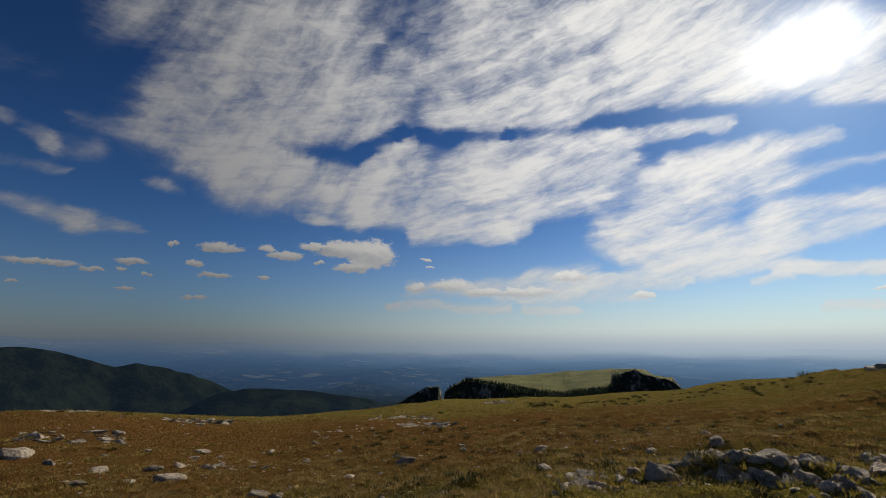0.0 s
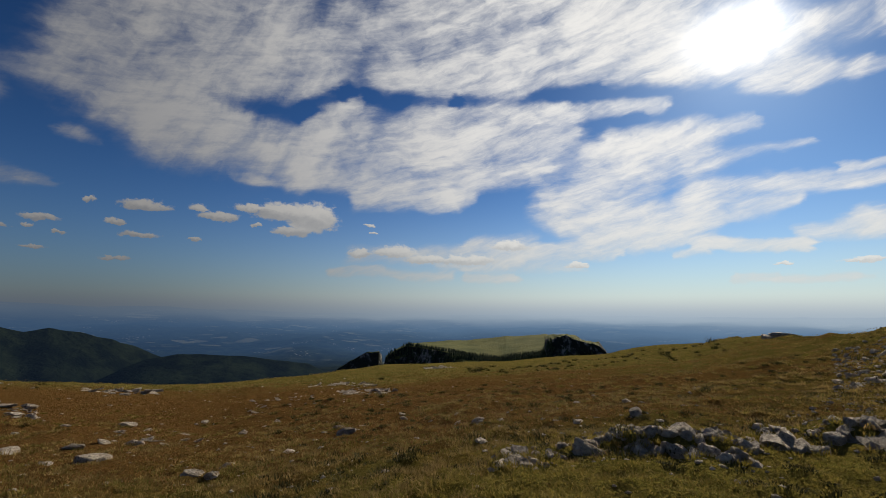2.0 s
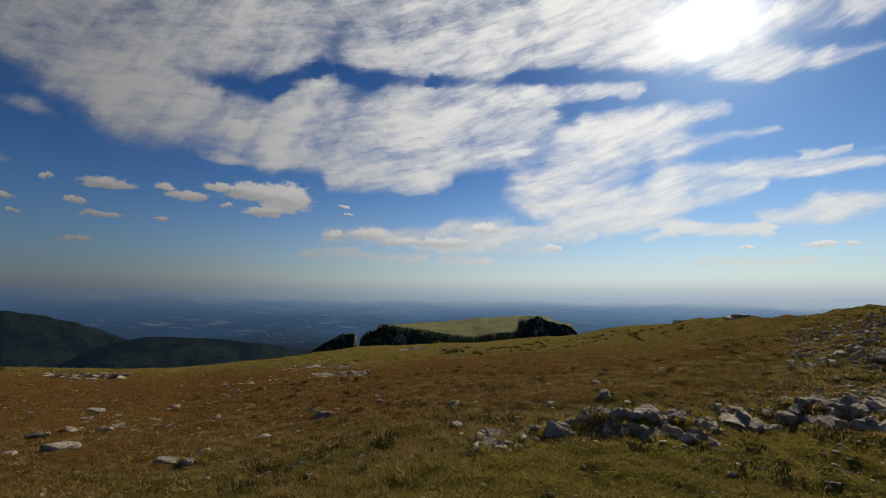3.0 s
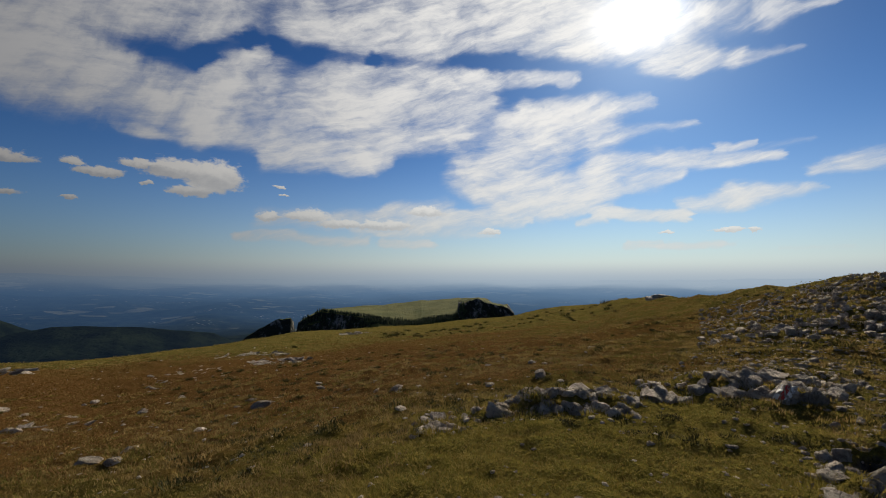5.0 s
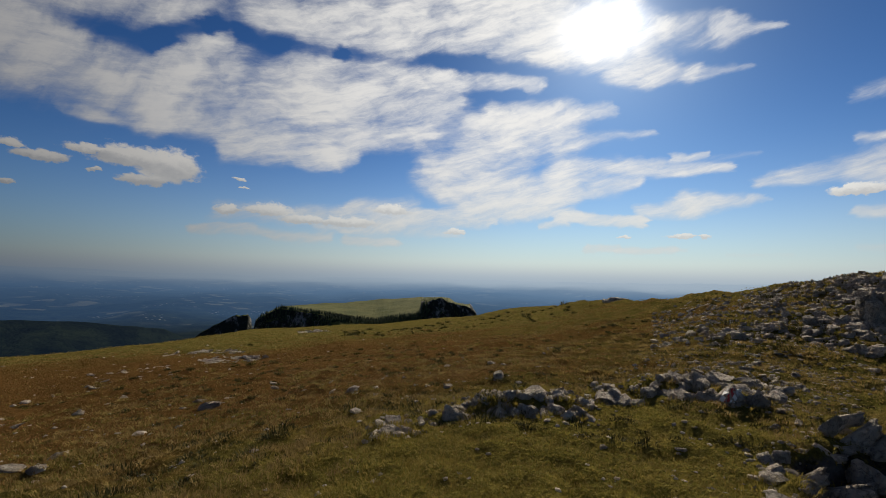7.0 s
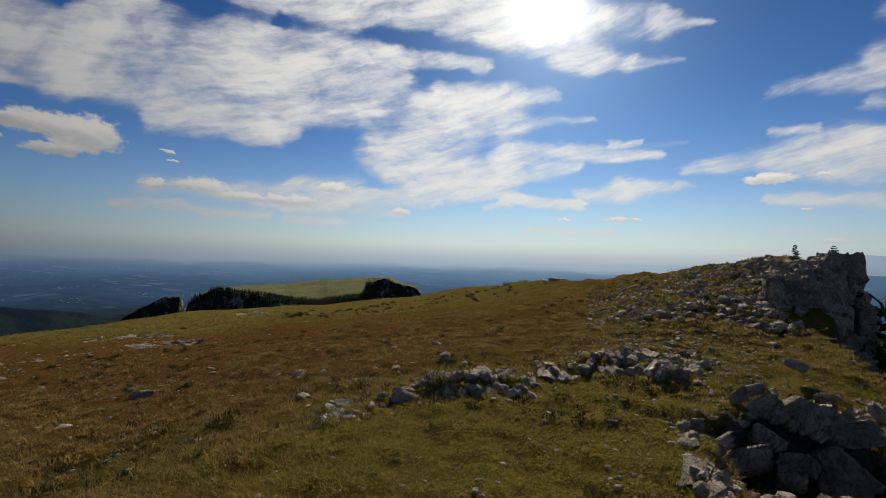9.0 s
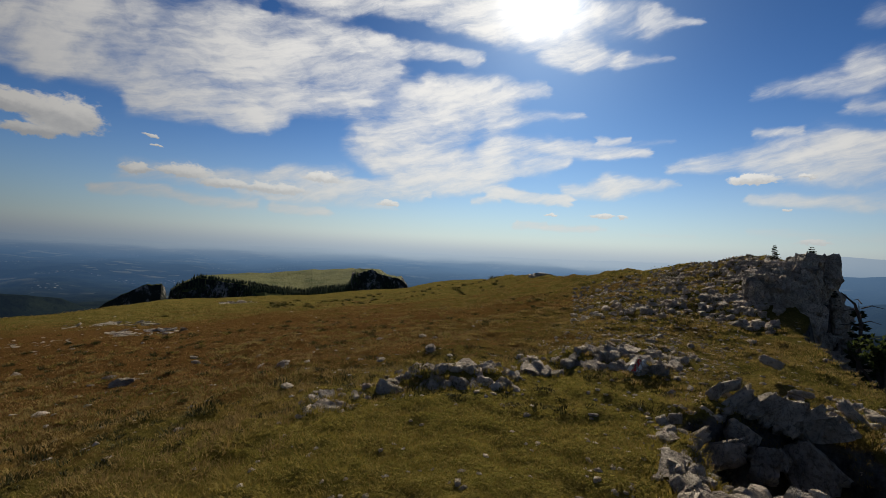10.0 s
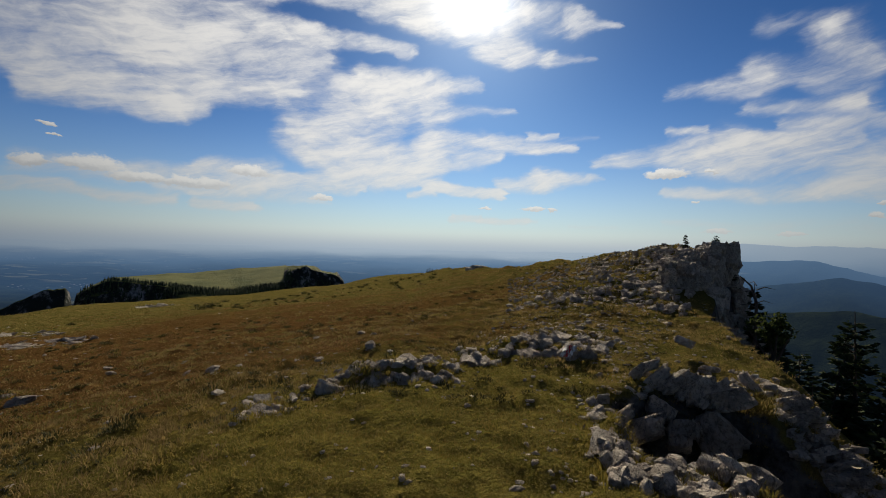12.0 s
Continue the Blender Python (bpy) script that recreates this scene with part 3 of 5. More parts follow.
# the cliff's rim, from behind the camera round the bay to the crag and on along the ridge
RIM = ((14, -120), (8, -40), (7.0, -10), (7.0, -2.5), (7.5, 0.0), (8.3, 1.3), (9.3, 2.4), (11.4, 3.5), (13.6, 5.0), (14.8, 5.9), (16.3, 6.1), (19.0, 5.9),
       (22.5, 9.5), (25, 17), (34, 34), (62, 80), (140, 190))
GULLY = ((4.2, 1.75, 0.45, 0.45), (4.75, 1.7, 0.6, 0.85), (4.6, 0.75, 0.5, 0.9), (4.6, 0.0, 0.6, 1.0), (5.15, 1.15, 0.62, 1.5), (5.35, 0.3, 0.7, 1.9), (5.7, -0.9, 0.9, 2.0), (4.95, 2.3, 0.42, 0.55), (5.4, 2.1, 0.45, 0.8), (5.6, 1.65, 0.5, 1.0))   # x, y, half width, depth


def beyond_rim(x, y):
    """Metres past the rim, on the side of the drop; negative on the meadow."""
    best, side = np.full(np.shape(x), 1e9), np.ones(np.shape(x))
    for (ax, ay), (bx, by) in zip(RIM, RIM[1:]):
        ex, ey = bx - ax, by - ay
        k = np.clip(((x - ax) * ex + (y - ay) * ey) / (ex * ex + ey * ey), 0, 1)
        d = np.hypot(x - ax - k * ex, y - ay - k * ey)
        s = np.where((x - ax) * ey - (y - ay) * ex > 0, 1.0, -1.0)
        side = np.where(d < best, s, side)
        best = np.minimum(best, d)
    return best * side


def spline_rows():
    keys = sorted(FALL)
    return np.array(keys, float), np.array([(0.0, *FALL[k]) for k in keys])


SPOKES, HEIGHTS = spline_rows()
LOGR = np.log(np.array(REACH) + 2.0)


def slopes(xs, v):
    """Tangents of a monotone-looking curve through v along the first axis."""
    h = np.diff(xs).reshape(-1, *([1] * (v.ndim - 1)))
    s = np.diff(v, axis=0) / h
    out = np.zeros_like(v)
    out[1:-1] = (s[1:] * h[:-1] + s[:-1] * h[1:]) / (h[:-1] + h[1:])
    out[0], out[-1] = s[0], s[-1]
    return out


def hermite(k, h, a, b, ta, tb):
    return (2 * k**3 - 3 * k**2 + 1) * a + (k**3 - 2 * k**2 + k) * h * ta + (3 * k**2 - 2 * k**3) * b + (k**3 - k**2) * h * tb


T_R = slopes(LOGR, HEIGHTS.T).T


def meadow(x, y):
    r = np.hypot(x, y)
    az = np.degrees(np.arctan2(x, y))
    lr = np.clip(np.log(r + 2.0), LOGR[0], LOGR[-1] - 1e-6)
    j = np.clip(np.searchsorted(LOGR, lr, "right") - 1, 0, len(LOGR) - 2)
    hj = LOGR[j + 1] - LOGR[j]
    kj = (lr - LOGR[j]) / hj
    i = np.clip(np.searchsorted(SPOKES, az, "right") - 1, 0, len(SPOKES) - 2)

    def along(row):
        return hermite(kj, hj, HEIGHTS[row, j], HEIGHTS[row, j + 1], T_R[row, j], T_R[row, j + 1])

    k = (az - SPOKES[i]) / (SPOKES[i + 1] - SPOKES[i])
    k = k * k * (3 - 2 * k) * 0.6 + k * 0.4
    return along(i) * (1 - k) + along(i + 1) * k


# low steps of bedrock under the outcrops: bearing, distance, half length, height
STEPS = ((33.0, 5.8, 1.0, 0.11), (17.0, 5.3, 0.45, 0.05), (44.0, 6.75, 0.35, 0.08), (53.0, 7.4, 1.0, 0.13))


def land(x, y):
    """Height of the ground."""
    x, y = np.asarray(x, float), np.asarray(y, float)
    r = np.hypot(x, y)
    h = meadow(x, y)
    for b, away, long, high in STEPS:
        sn, cs = math.sin(radians(b)), math.cos(radians(b))
        u, v = x * cs - y * sn, x * sn + y * cs - away
        h = h + high * smooth(v + 0.25 * rough(x, y, 0.5, 2, 13), -0.16, 0.14) * (1 - smooth(v, 0.2, 1.7)) * (1 - smooth(np.abs(u), 0.55 * long, 1.25 * long))
    # the crag: a rocky hump that stands on the rim
    u, v = (x - 18.0) * 0.95 + (y - 7.6) * 0.31, -(x - 18.0) * 0.31 + (y - 7.6) * 0.95
    h = h + 0.22 * np.exp(-(u / 5.5) ** 2 - (v / 3.2) ** 2)
    # lumps of the ground, growing with distance
    h = h + 0.15 * smooth(r, 1.5, 5) * rough(x, y, 1.1, 4, 3) + 0.09 * smooth(r, 0.5, 3) * rough(x, y, 0.36, 3, 5)
    h = h + 0.35 * smooth(r, 6, 25) * rough(x, y, 6.0, 4, 8) + 0.9 * smooth(r, 45, 110) * rough(x, y, 38.0, 4, 11)
    for gx, gy, w, d in GULLY:
        h = h - d * np.exp(-(((x - gx) ** 2 + (y - gy) ** 2) / (w * w)) ** 2) * 0.72
    # the rib beyond the gully sinks towards the drop
    az = np.degrees(np.arctan2(x, y))
    h = h - 0.12 * np.clip(az - 77, 0, 14) * smooth(r, 4.8, 6.2)
    past = beyond_rim(x, y) + 0.9 * rough(x, y, 2.4, 3, 21) * smooth(r, 5, 9)
    p = np.maximum(past, 0)
    h = h - 9.0 * (1 - np.exp(-p / (1.3 + 1.0 * smooth(r, 12.5, 15.5)))) - 0.85 * p
    return np.maximum(h, -230.0)


def at(bearing, r, lift=0.0):
    x, y = r * math.sin(radians(bearing)), r * math.cos(radians(bearing))
    return Vector((x, y, float(land(x, y)) + lift))


def sheet(name, xs, ys, zs, mat, closed=False):
    """A mesh over a grid of points."""
    n, k = xs.shape
    me = bpy.data.meshes.new(name)
    me.vertices.add(n * k)
    me.vertices.foreach_set("co", np.stack([xs, ys, zs], -1).astype(np.float32).ravel())
    i, j = np.meshgrid(np.arange(n - 1), np.arange(k if closed else k - 1), indexing="ij")
    a, b = i * k + j, i * k + (j + 1) % k
    quads = np.stack([a, b, b + k, a + k], -1).reshape(-1, 4)
    fill(me, quads)
    me.polygons.foreach_set("use_smooth", np.ones(len(quads), bool))
    me.materials.append(mat)
    return new(name, me)


def fill(me, faces):
    n, k = faces.shape
    me.loops.add(n * k)
    me.loops.foreach_set("vertex_index", faces.astype(np.int32).ravel())
    me.polygons.add(n)
    me.polygons.foreach_set("loop_start", np.arange(0, n * k, k, dtype=np.int32))
    me.update(calc_edges=True)


def build_ground():
    fine = np.arange(-52, 97, 0.36)
    az = np.radians(np.concatenate([fine, np.arange(98, 308, 2.0)]))
    rad = [0.0]
    while rad[-1] < 620:
        rad.append(rad[-1] + max(0.035, rad[-1] * 0.013))
    rr, aa = np.meshgrid(np.array(rad), az, indexing="ij")
    xs, ys = rr * np.sin(aa), rr * np.cos(aa)
    zs = land(xs, ys)
    zs = zs - 100 * smooth(rr, 320, 600)
    # angles run clockwise, so the rings are turned to face upward
    ob = sheet("ground", xs[:, ::-1], ys[:, ::-1], zs[:, ::-1], TURF, closed=True)
    return tagged(ob, "mountain meadow of short green and rust-brown grass", "ground", kind="structure")


def far_height(x, y):
    r, az = np.hypot(x, y), np.degrees(np.arctan2(x, y))
    floor = np.interp(r, (0, 700, 2000, 3000, 3900, 4900), (-230, -236, -238, -205, -140, -44))
    floor = floor + np.interp(az, (-55, -35, -15, 0), (130, 80, 26, 0)) * smooth(r, 2800, 4900)
    floor = floor + rough(x, y, 420, 4, 31) * 34 * smooth(r, 500, 1500) * (1 - 0.35 * smooth(r, 3000, 4700))

    def ridge(crest, away, steep, bumps, seed):
        return crest + bumps * rough(x, y, 330, 5, seed) - steep * np.abs(r - away - 120 * rough(x, y, 500, 3, seed + 3))

    west = np.interp(az, (-90, -60, -44, -42.8, -40.4, -37.6, -35.6, -33.7, -31.2, -28.6, -25.8, -21), (-60, -15, -4, -5, -16, -42, -68, -59, -80, -108, -145, -230))
    hill = np.interp(az, (-34, -27.8, -25.7, -23, -20, -17, -13.8, -8.9, -4), (-240, -147, -126, -116, -121, -129, -143, -164, -225))
    wide = smooth(az, 48, 76)
    far_r = np.interp(az, (30, 50, 62, 73, 78, 85, 100), (-60, -30, -5, 92, 80, 84, 80))
    e2 = np.interp(az, (60, 72, 80, 85, 100), (-140, -38, -30, -95, -60))
    e3 = np.interp(az, (66, 74, 78, 81.7, 85, 100), (-230, -150, -126, -86, -112, -100))
    e4 = np.interp(az, (60, 72, 77, 82, 86, 100), (-200, -130, -122, -108, -120, -110))
    z = floor
    for k in (ridge(west, 1900, 0.5, 13, 41), ridge(hill, 1450, 0.42, 12, 47), ridge(far_r, 4750, 0.35, 26, 53),
              ridge(np.where(wide > 0, e2, -400), 3600, 0.3, 40, 59), ridge(np.where(wide > 0, e3, -400), 2500, 0.35, 36, 61),
              ridge(np.where(wide > 0, e4, -400), 1200, 0.4, 22, 67)):
        z = np.maximum(z, k)
    return z


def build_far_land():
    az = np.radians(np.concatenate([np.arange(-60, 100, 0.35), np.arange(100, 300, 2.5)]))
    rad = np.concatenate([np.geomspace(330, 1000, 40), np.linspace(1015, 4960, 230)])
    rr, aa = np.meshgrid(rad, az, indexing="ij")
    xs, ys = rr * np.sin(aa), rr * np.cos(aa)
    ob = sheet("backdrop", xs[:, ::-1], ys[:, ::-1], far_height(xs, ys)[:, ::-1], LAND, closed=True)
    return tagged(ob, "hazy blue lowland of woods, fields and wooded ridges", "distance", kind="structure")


def butte_height(az, r, piece="both"):
    """A long table mountain with a grassy top that tilts towards the meadow, and a prow split off by a notch."""
    x, y = r * np.sin(np.radians(az)), r * np.cos(np.radians(az))
    n1, n2 = rough(x, y, 90, 4, 71), rough(x, y, 26, 3, 75)
    crest = np.interp(az, (0, 1.4, 2.9, 4.2, 8, 10.5, 13.7, 15.4, 16.3, 20.2, 20.6, 22.7, 23.8, 24.4, 26.0, 26.4, 27.2, 28.5), (-5.8, -4.9, -4.25, -4.1, -3.75, -3.72, -3.3, -3.05, -3.12, -2.78, -2.88, -2.85, -3.0, -3.4, -3.7, -3.65, -4.7, -7))
    shelf = np.interp(az, (0, 1.4, 2.9, 4.2, 6.4, 8.9, 10.4, 14.5, 17.6, 20.1, 20.6, 21.6, 22.7, 24.4, 26.0, 27.2, 28), (-6.0, -5.0, -4.35, -4.5, -4.9, -5.25, -5.55, -5.9, -5.4, -5.2, -3.6, -3.1, -3.0, -3.6, -3.9, -4.9, -7))
    near, far = 1120.0 + 25 * n1, 1420.0
    k = np.clip((r - near) / (far - near), 0, 1)
    z_near, z_far = 1.75 + near * np.tan(np.radians(shelf)), 1.75 + far * np.tan(np.radians(crest))
    top = z_near + (z_far - z_near) * k ** 0.8 + 3 * n1
    cliff = np.where(az > 20.5, 1, 0) * 7 * n2
    side = np.maximum(near - r, 0) * np.interp(az, (7, 10, 20, 20.6), (1.15, 0.28, 0.28, 1.15)) + np.maximum(r - far, 0) * 1.4 + cliff
    ends = np.maximum(0.25 - az, 0) * 120 + np.maximum(az - 27.2, 0) * 60
    table = top - side - ends + 6 * n2 * np.clip(side / 20, 0, 1)
    prow_top = np.interp(az, (-6.5, -5.5, -4.2, -1.8, -0.6, -0.25, 0.05), (-8.0, -7.1, -6.2, -5.05, -5.05, -5.6, -8))
    prow = 1.75 + 1080 * np.tan(np.radians(prow_top)) - np.abs(r - 1080) * 1.0 + 5 * n2
    whole = {"table": table, "prow": prow, "both": np.maximum(table, prow)}[piece]
    return np.maximum(whole, -236)


def build_butte():
    e = new("butte")
    e.location = (190, 1180, -236)
    bpy.context.view_layer.update()
    for piece, name, a0, a1, n, r0, r1, label in (("table", "plateau", -0.6, 30.5, 360, 900, 1620, "grassy plateau with dark wooded cliffs"),
                                                  ("prow", "rock_prow", -7.5, 0.3, 110, 940, 1220, "dark rock prow split off by a notch")):
        az = np.linspace(a0, a1, n)
        rad = np.concatenate([np.linspace(r0, 1160, 80), np.linspace(1165, r1, 70)])
        rr, aa = np.meshgrid(rad, az, indexing="ij")
        xs, ys = rr * np.sin(np.radians(aa)), rr * np.cos(np.radians(aa))
        zs = butte_height(aa, rr, piece)
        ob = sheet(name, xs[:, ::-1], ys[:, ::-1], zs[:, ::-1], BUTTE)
        ob.parent = e
        ob.matrix_parent_inverse = e.matrix_world.inverted()
        tagged(ob, label)
    return tagged(e, "long table mountain with grassy top and dark cliffs", "hill")


ground = build_ground()
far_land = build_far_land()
butte = build_butte()

# ---- rocks ----
def rock_mesh(name, seed, detail=3, slabby=0.0, blunt=0.1):
    """A weathered limestone block: a ball cut by random planes, with worn edges and pitted faces."""
    rng = np.random.default_rng(seed)
    bm = bmesh.new()
    bmesh.ops.create_icosphere(bm, subdivisions=detail, radius=1.0)
    normals = rng.normal(size=(11, 3))
    normals[:, 2] *= 0.75
    normals /= np.linalg.norm(normals, axis=1)[:, None]
    depth = rng.uniform(0.45, 0.95, 11)
    axis = Vector(rng.normal(size=3)).normalized()
    for v in bm.verts:
        u = v.co.normalized()
        facing = normals @ np.array(u)
        reach = np.where(facing > 0.05, depth / np.maximum(facing, 0.05), 9.0)
        cut = float(np.min(reach))
        cut = min(cut, 1.25)
        co = u * ((1 - blunt) * cut + blunt)
        p = co * 2.1 + Vector((seed * 3.7, seed * 1.3, 0))
        co *= 1 + 0.2 * noise.noise(p) + 0.15 * noise.noise(p * 2.7) + 0.1 * noise.noise(p * 6.1)
        # bedding: faint ledges round the block
        co += axis * (0.045 * math.sin(co.dot(axis) * 13 + seed) * slabby)
        v.co = co
    for f in bm.faces:
        f.smooth = True
    for e in bm.edges:
        e.smooth = e.calc_face_angle(0) < 0.3
    me = bpy.data.meshes.new(name)
    bm.to_mesh(me)
    bm.free()
    me.materials.append(LIMESTONE)
    return me




def slab_mesh(name, seed, cuts=6):
    """A bedded block: a box with broken corners, stepped beds and pitted faces."""
    rng = np.random.default_rng(seed)
    bm = bmesh.new()
    bmesh.ops.create_cube(bm, size=2.0)
    bmesh.ops.subdivide_edges(bm, edges=bm.edges[:], cuts=cuts, use_grid_fill=True)
    normals = rng.normal(size=(7, 3))
    normals /= np.linalg.norm(normals, axis=1)[:, None]
    depth = rng.uniform(0.85, 1.25, 7)
    skew = rng.normal(0, 0.09, 6)
    for v in bm.verts:
        x, y, z = v.co
        co = Vector((x * (1 + skew[0] * z) + skew[1] * y, y * (1 + skew[2] * x) + skew[3] * z, z * (1 + skew[4] * x + skew[5] * y)))
        for n, d in zip(normals, depth):
            over = co.x * n[0] + co.y * n[1] + co.z * n[2] - d
            if over > 0:
                co -= Vector(n) * over
        p = co * 1.3 + Vector((seed * 3.7, seed * 1.3, seed))
        co += Vector((noise.noise(p * 2.2), noise.noise(p * 2.2 + Vector((9, 0, 0))), noise.noise(p * 2.2 + Vector((0, 9, 0))))) * 0.14
        co *= 1 + 0.13 * noise.noise(p * 4.3) + 0.06 * noise.noise(p * 9.0)
        ledge = 0.07 * math.sin(co.z * 9 + seed * 2 + 2 * noise.noise(p))
        co.x, co.y = co.x * (1 + ledge), co.y * (1 + ledge)
        ball = co.normalized() * 1.12
        v.co = (co * 0.95 + ball * 0.05) * 0.84
    for f in bm.faces:
        f.smooth = True
    for e in bm.edges:
        e.smooth = e.calc_face_angle(0) < 0.34
    me = bpy.data.meshes.new(name)
    bm.to_mesh(me)
    bm.free()
    me.materials.append(LIMESTONE)
    return me


ROCKS = [rock_mesh("rock", s, 2, 0.6) for s in range(9)] + [slab_mesh("rock", 60 + s, 4) for s in range(4)]
SLABS = [slab_mesh("slab", 40 + s) for s in range(8)]
PLATES = [slab_mesh("plate", 40 + s, 4) for s in range(8)]
PIECES = [rock_mesh("stone", 80 + s, 1, 0.0) for s in range(6)]


def rock_pose(pos, size, turn, tip=0.0, lean=0.0):
    m = Matrix.Translation(pos) @ Euler((radians(tip), radians(lean), radians(turn))).to_matrix().to_4x4()
    return m @ Matrix.Diagonal((*size, 1))


def rock(mesh, pos, size, turn, tip=0.0, lean=0.0, label="weathered grey limestone rock in the grass", group="rocks on the meadow", parent=None, name="rock"):
    ob = new(name, mesh)
    ob.matrix_world = rock_pose(pos, size, turn, tip, lean)
    if parent is None:
        tagged(ob, label, "rock", group)
    else:
        ob.parent = parent
        ob.matrix_parent_inverse = parent.matrix_world.inverted()
    return ob


def outcrop(name, label, bearing, r, category="outcrop"):
    e = new(name)
    e.location = at(bearing, r)
    bpy.context.view_layer.update()
    return tagged(e, label, category)


rng = random.Random(7)
TUFT_SPOTS = []


def joined(pieces, name, parent, label):
    """One mesh of many small blocks, too many to pick apart."""
    vs, fs, base = [], [], 0
    shapes = {}
    for mesh, m in pieces:
        if mesh.name not in shapes:
            co = np.empty(len(mesh.vertices) * 3)
            mesh.vertices.foreach_get("co", co)
            shapes[mesh.name] = (co.reshape(-1, 3), [tuple(p.vertices) for p in mesh.polygons])
        co, polys = shapes[mesh.name]
        k = np.array(m)
        vs.append(co @ k[:3, :3].T + k[:3, 3])
        fs += [tuple(i + base for i in p) for p in polys]
        base += len(co)
    me = bpy.data.meshes.new(name)
    me.from_pydata(np.concatenate(vs).tolist(), [], fs)
    me.materials.append(LIMESTONE)
    ob = new(name, me)
    ob.parent = parent
    ob.matrix_parent_inverse = parent.matrix_world.inverted()
    return tagged(ob, label, kind="stuff")


def heap(parent, count, b0, b1, r0, r1, low, high, meshes, sink=0.25, turn=35.0, long=1.3, flat=0.7, spread=25, lift=0.0, tip=14, name="block", store=None, rim=False):
    """Blocks strewn over a stretch of ground, with the beds of the rock all striking one way."""
    for _ in range(count):
        r = rng.uniform(r0, r1)
        b = rng.uniform(b0, 76.0 - (r - 9.7) * 0.32 if rim else b1)
        s = low + (high - low) * rng.random() ** 1.8
        size = (s * long * rng.uniform(0.75, 1.25), s * rng.uniform(0.7, 1.1), s * flat * rng.uniform(0.75, 1.3))
        pos = at(b, r, size[2] * (0.12 - sink) + lift * rng.random())
        if r < 12:
            a = rng.uniform(0, 6.283)
            TUFT_SPOTS.append((pos.x + math.cos(a) * s * 1.5, pos.y + math.sin(a) * s * 1.5))
        mesh, angles = rng.choice(meshes), (turn + rng.gauss(0, spread), rng.gauss(0, tip), rng.gauss(0, tip))
        if store is None:
            rock(mesh, pos, size, *angles, parent=parent, name=name)
        else:
            store.append((mesh, rock_pose(pos, size, *angles)))


def tilted(parent, mesh, b, r, z, long, thick, slope, name="slab"):
    """A slab that faces the lawn, its long side sloping up by so many degrees: bearing, distance and height of its middle, half length and half thickness."""
    across, away = Vector((math.cos(radians(b)), -math.sin(radians(b)), 0)), Vector((math.sin(radians(b)), math.cos(radians(b)), 0))
    slope = radians(slope + rng.gauss(0, 3))
    back = radians(rng.uniform(8, 24))
    up = Vector((0, 0, 1)) * math.cos(back) + away * math.sin(back)
    away = away * math.cos(back) - Vector((0, 0, 1)) * math.sin(back)
    x, z_axis = across * math.cos(slope) + up * math.sin(slope), up * math.cos(slope) - across * math.sin(slope)
    m = Matrix((x, away, z_axis)).transposed().to_4x4()
    ob = new(name, mesh)
    deep = max(0.7 * long, 1.5 * thick)
    ob.matrix_world = Matrix.Translation(Vector((r * math.sin(radians(b)), r * math.cos(radians(b)), z)) + away * deep * 0.5) @ m @ Matrix.Diagonal((long * 1.2, deep, thick * 1.22, 1))
    ob.parent = parent
    ob.matrix_parent_inverse = parent.matrix_world.inverted()
    return ob


def front(parent, b0, b1, r, count, low, high, lift=0.0):
    """A close row of worn blocks along the face of an outcrop."""
    for i in range(count):
        b = b0 + (b1 - b0) * (i + rng.uniform(0.1, 0.9)) / count
        s = rng.uniform(low, high)
        away = r + rng.uniform(-0.12, 0.1)
        size = (s * rng.uniform(0.95, 1.6), s * rng.uniform(1.2, 2.1), s * rng.uniform(0.65, 1.0))
        rock(rng.choice(ROCKS), at(b, away, s * 0.1 + lift), size, -b + rng.gauss(0, 22), rng.uniform(5, 32), rng.gauss(0, 14), parent=parent, name="block")
        if i % 3 == 0:
            TUFT_SPOTS.append(((away - 0.22) * math.sin(radians(b)), (away - 0.22) * math.cos(radians(b))))


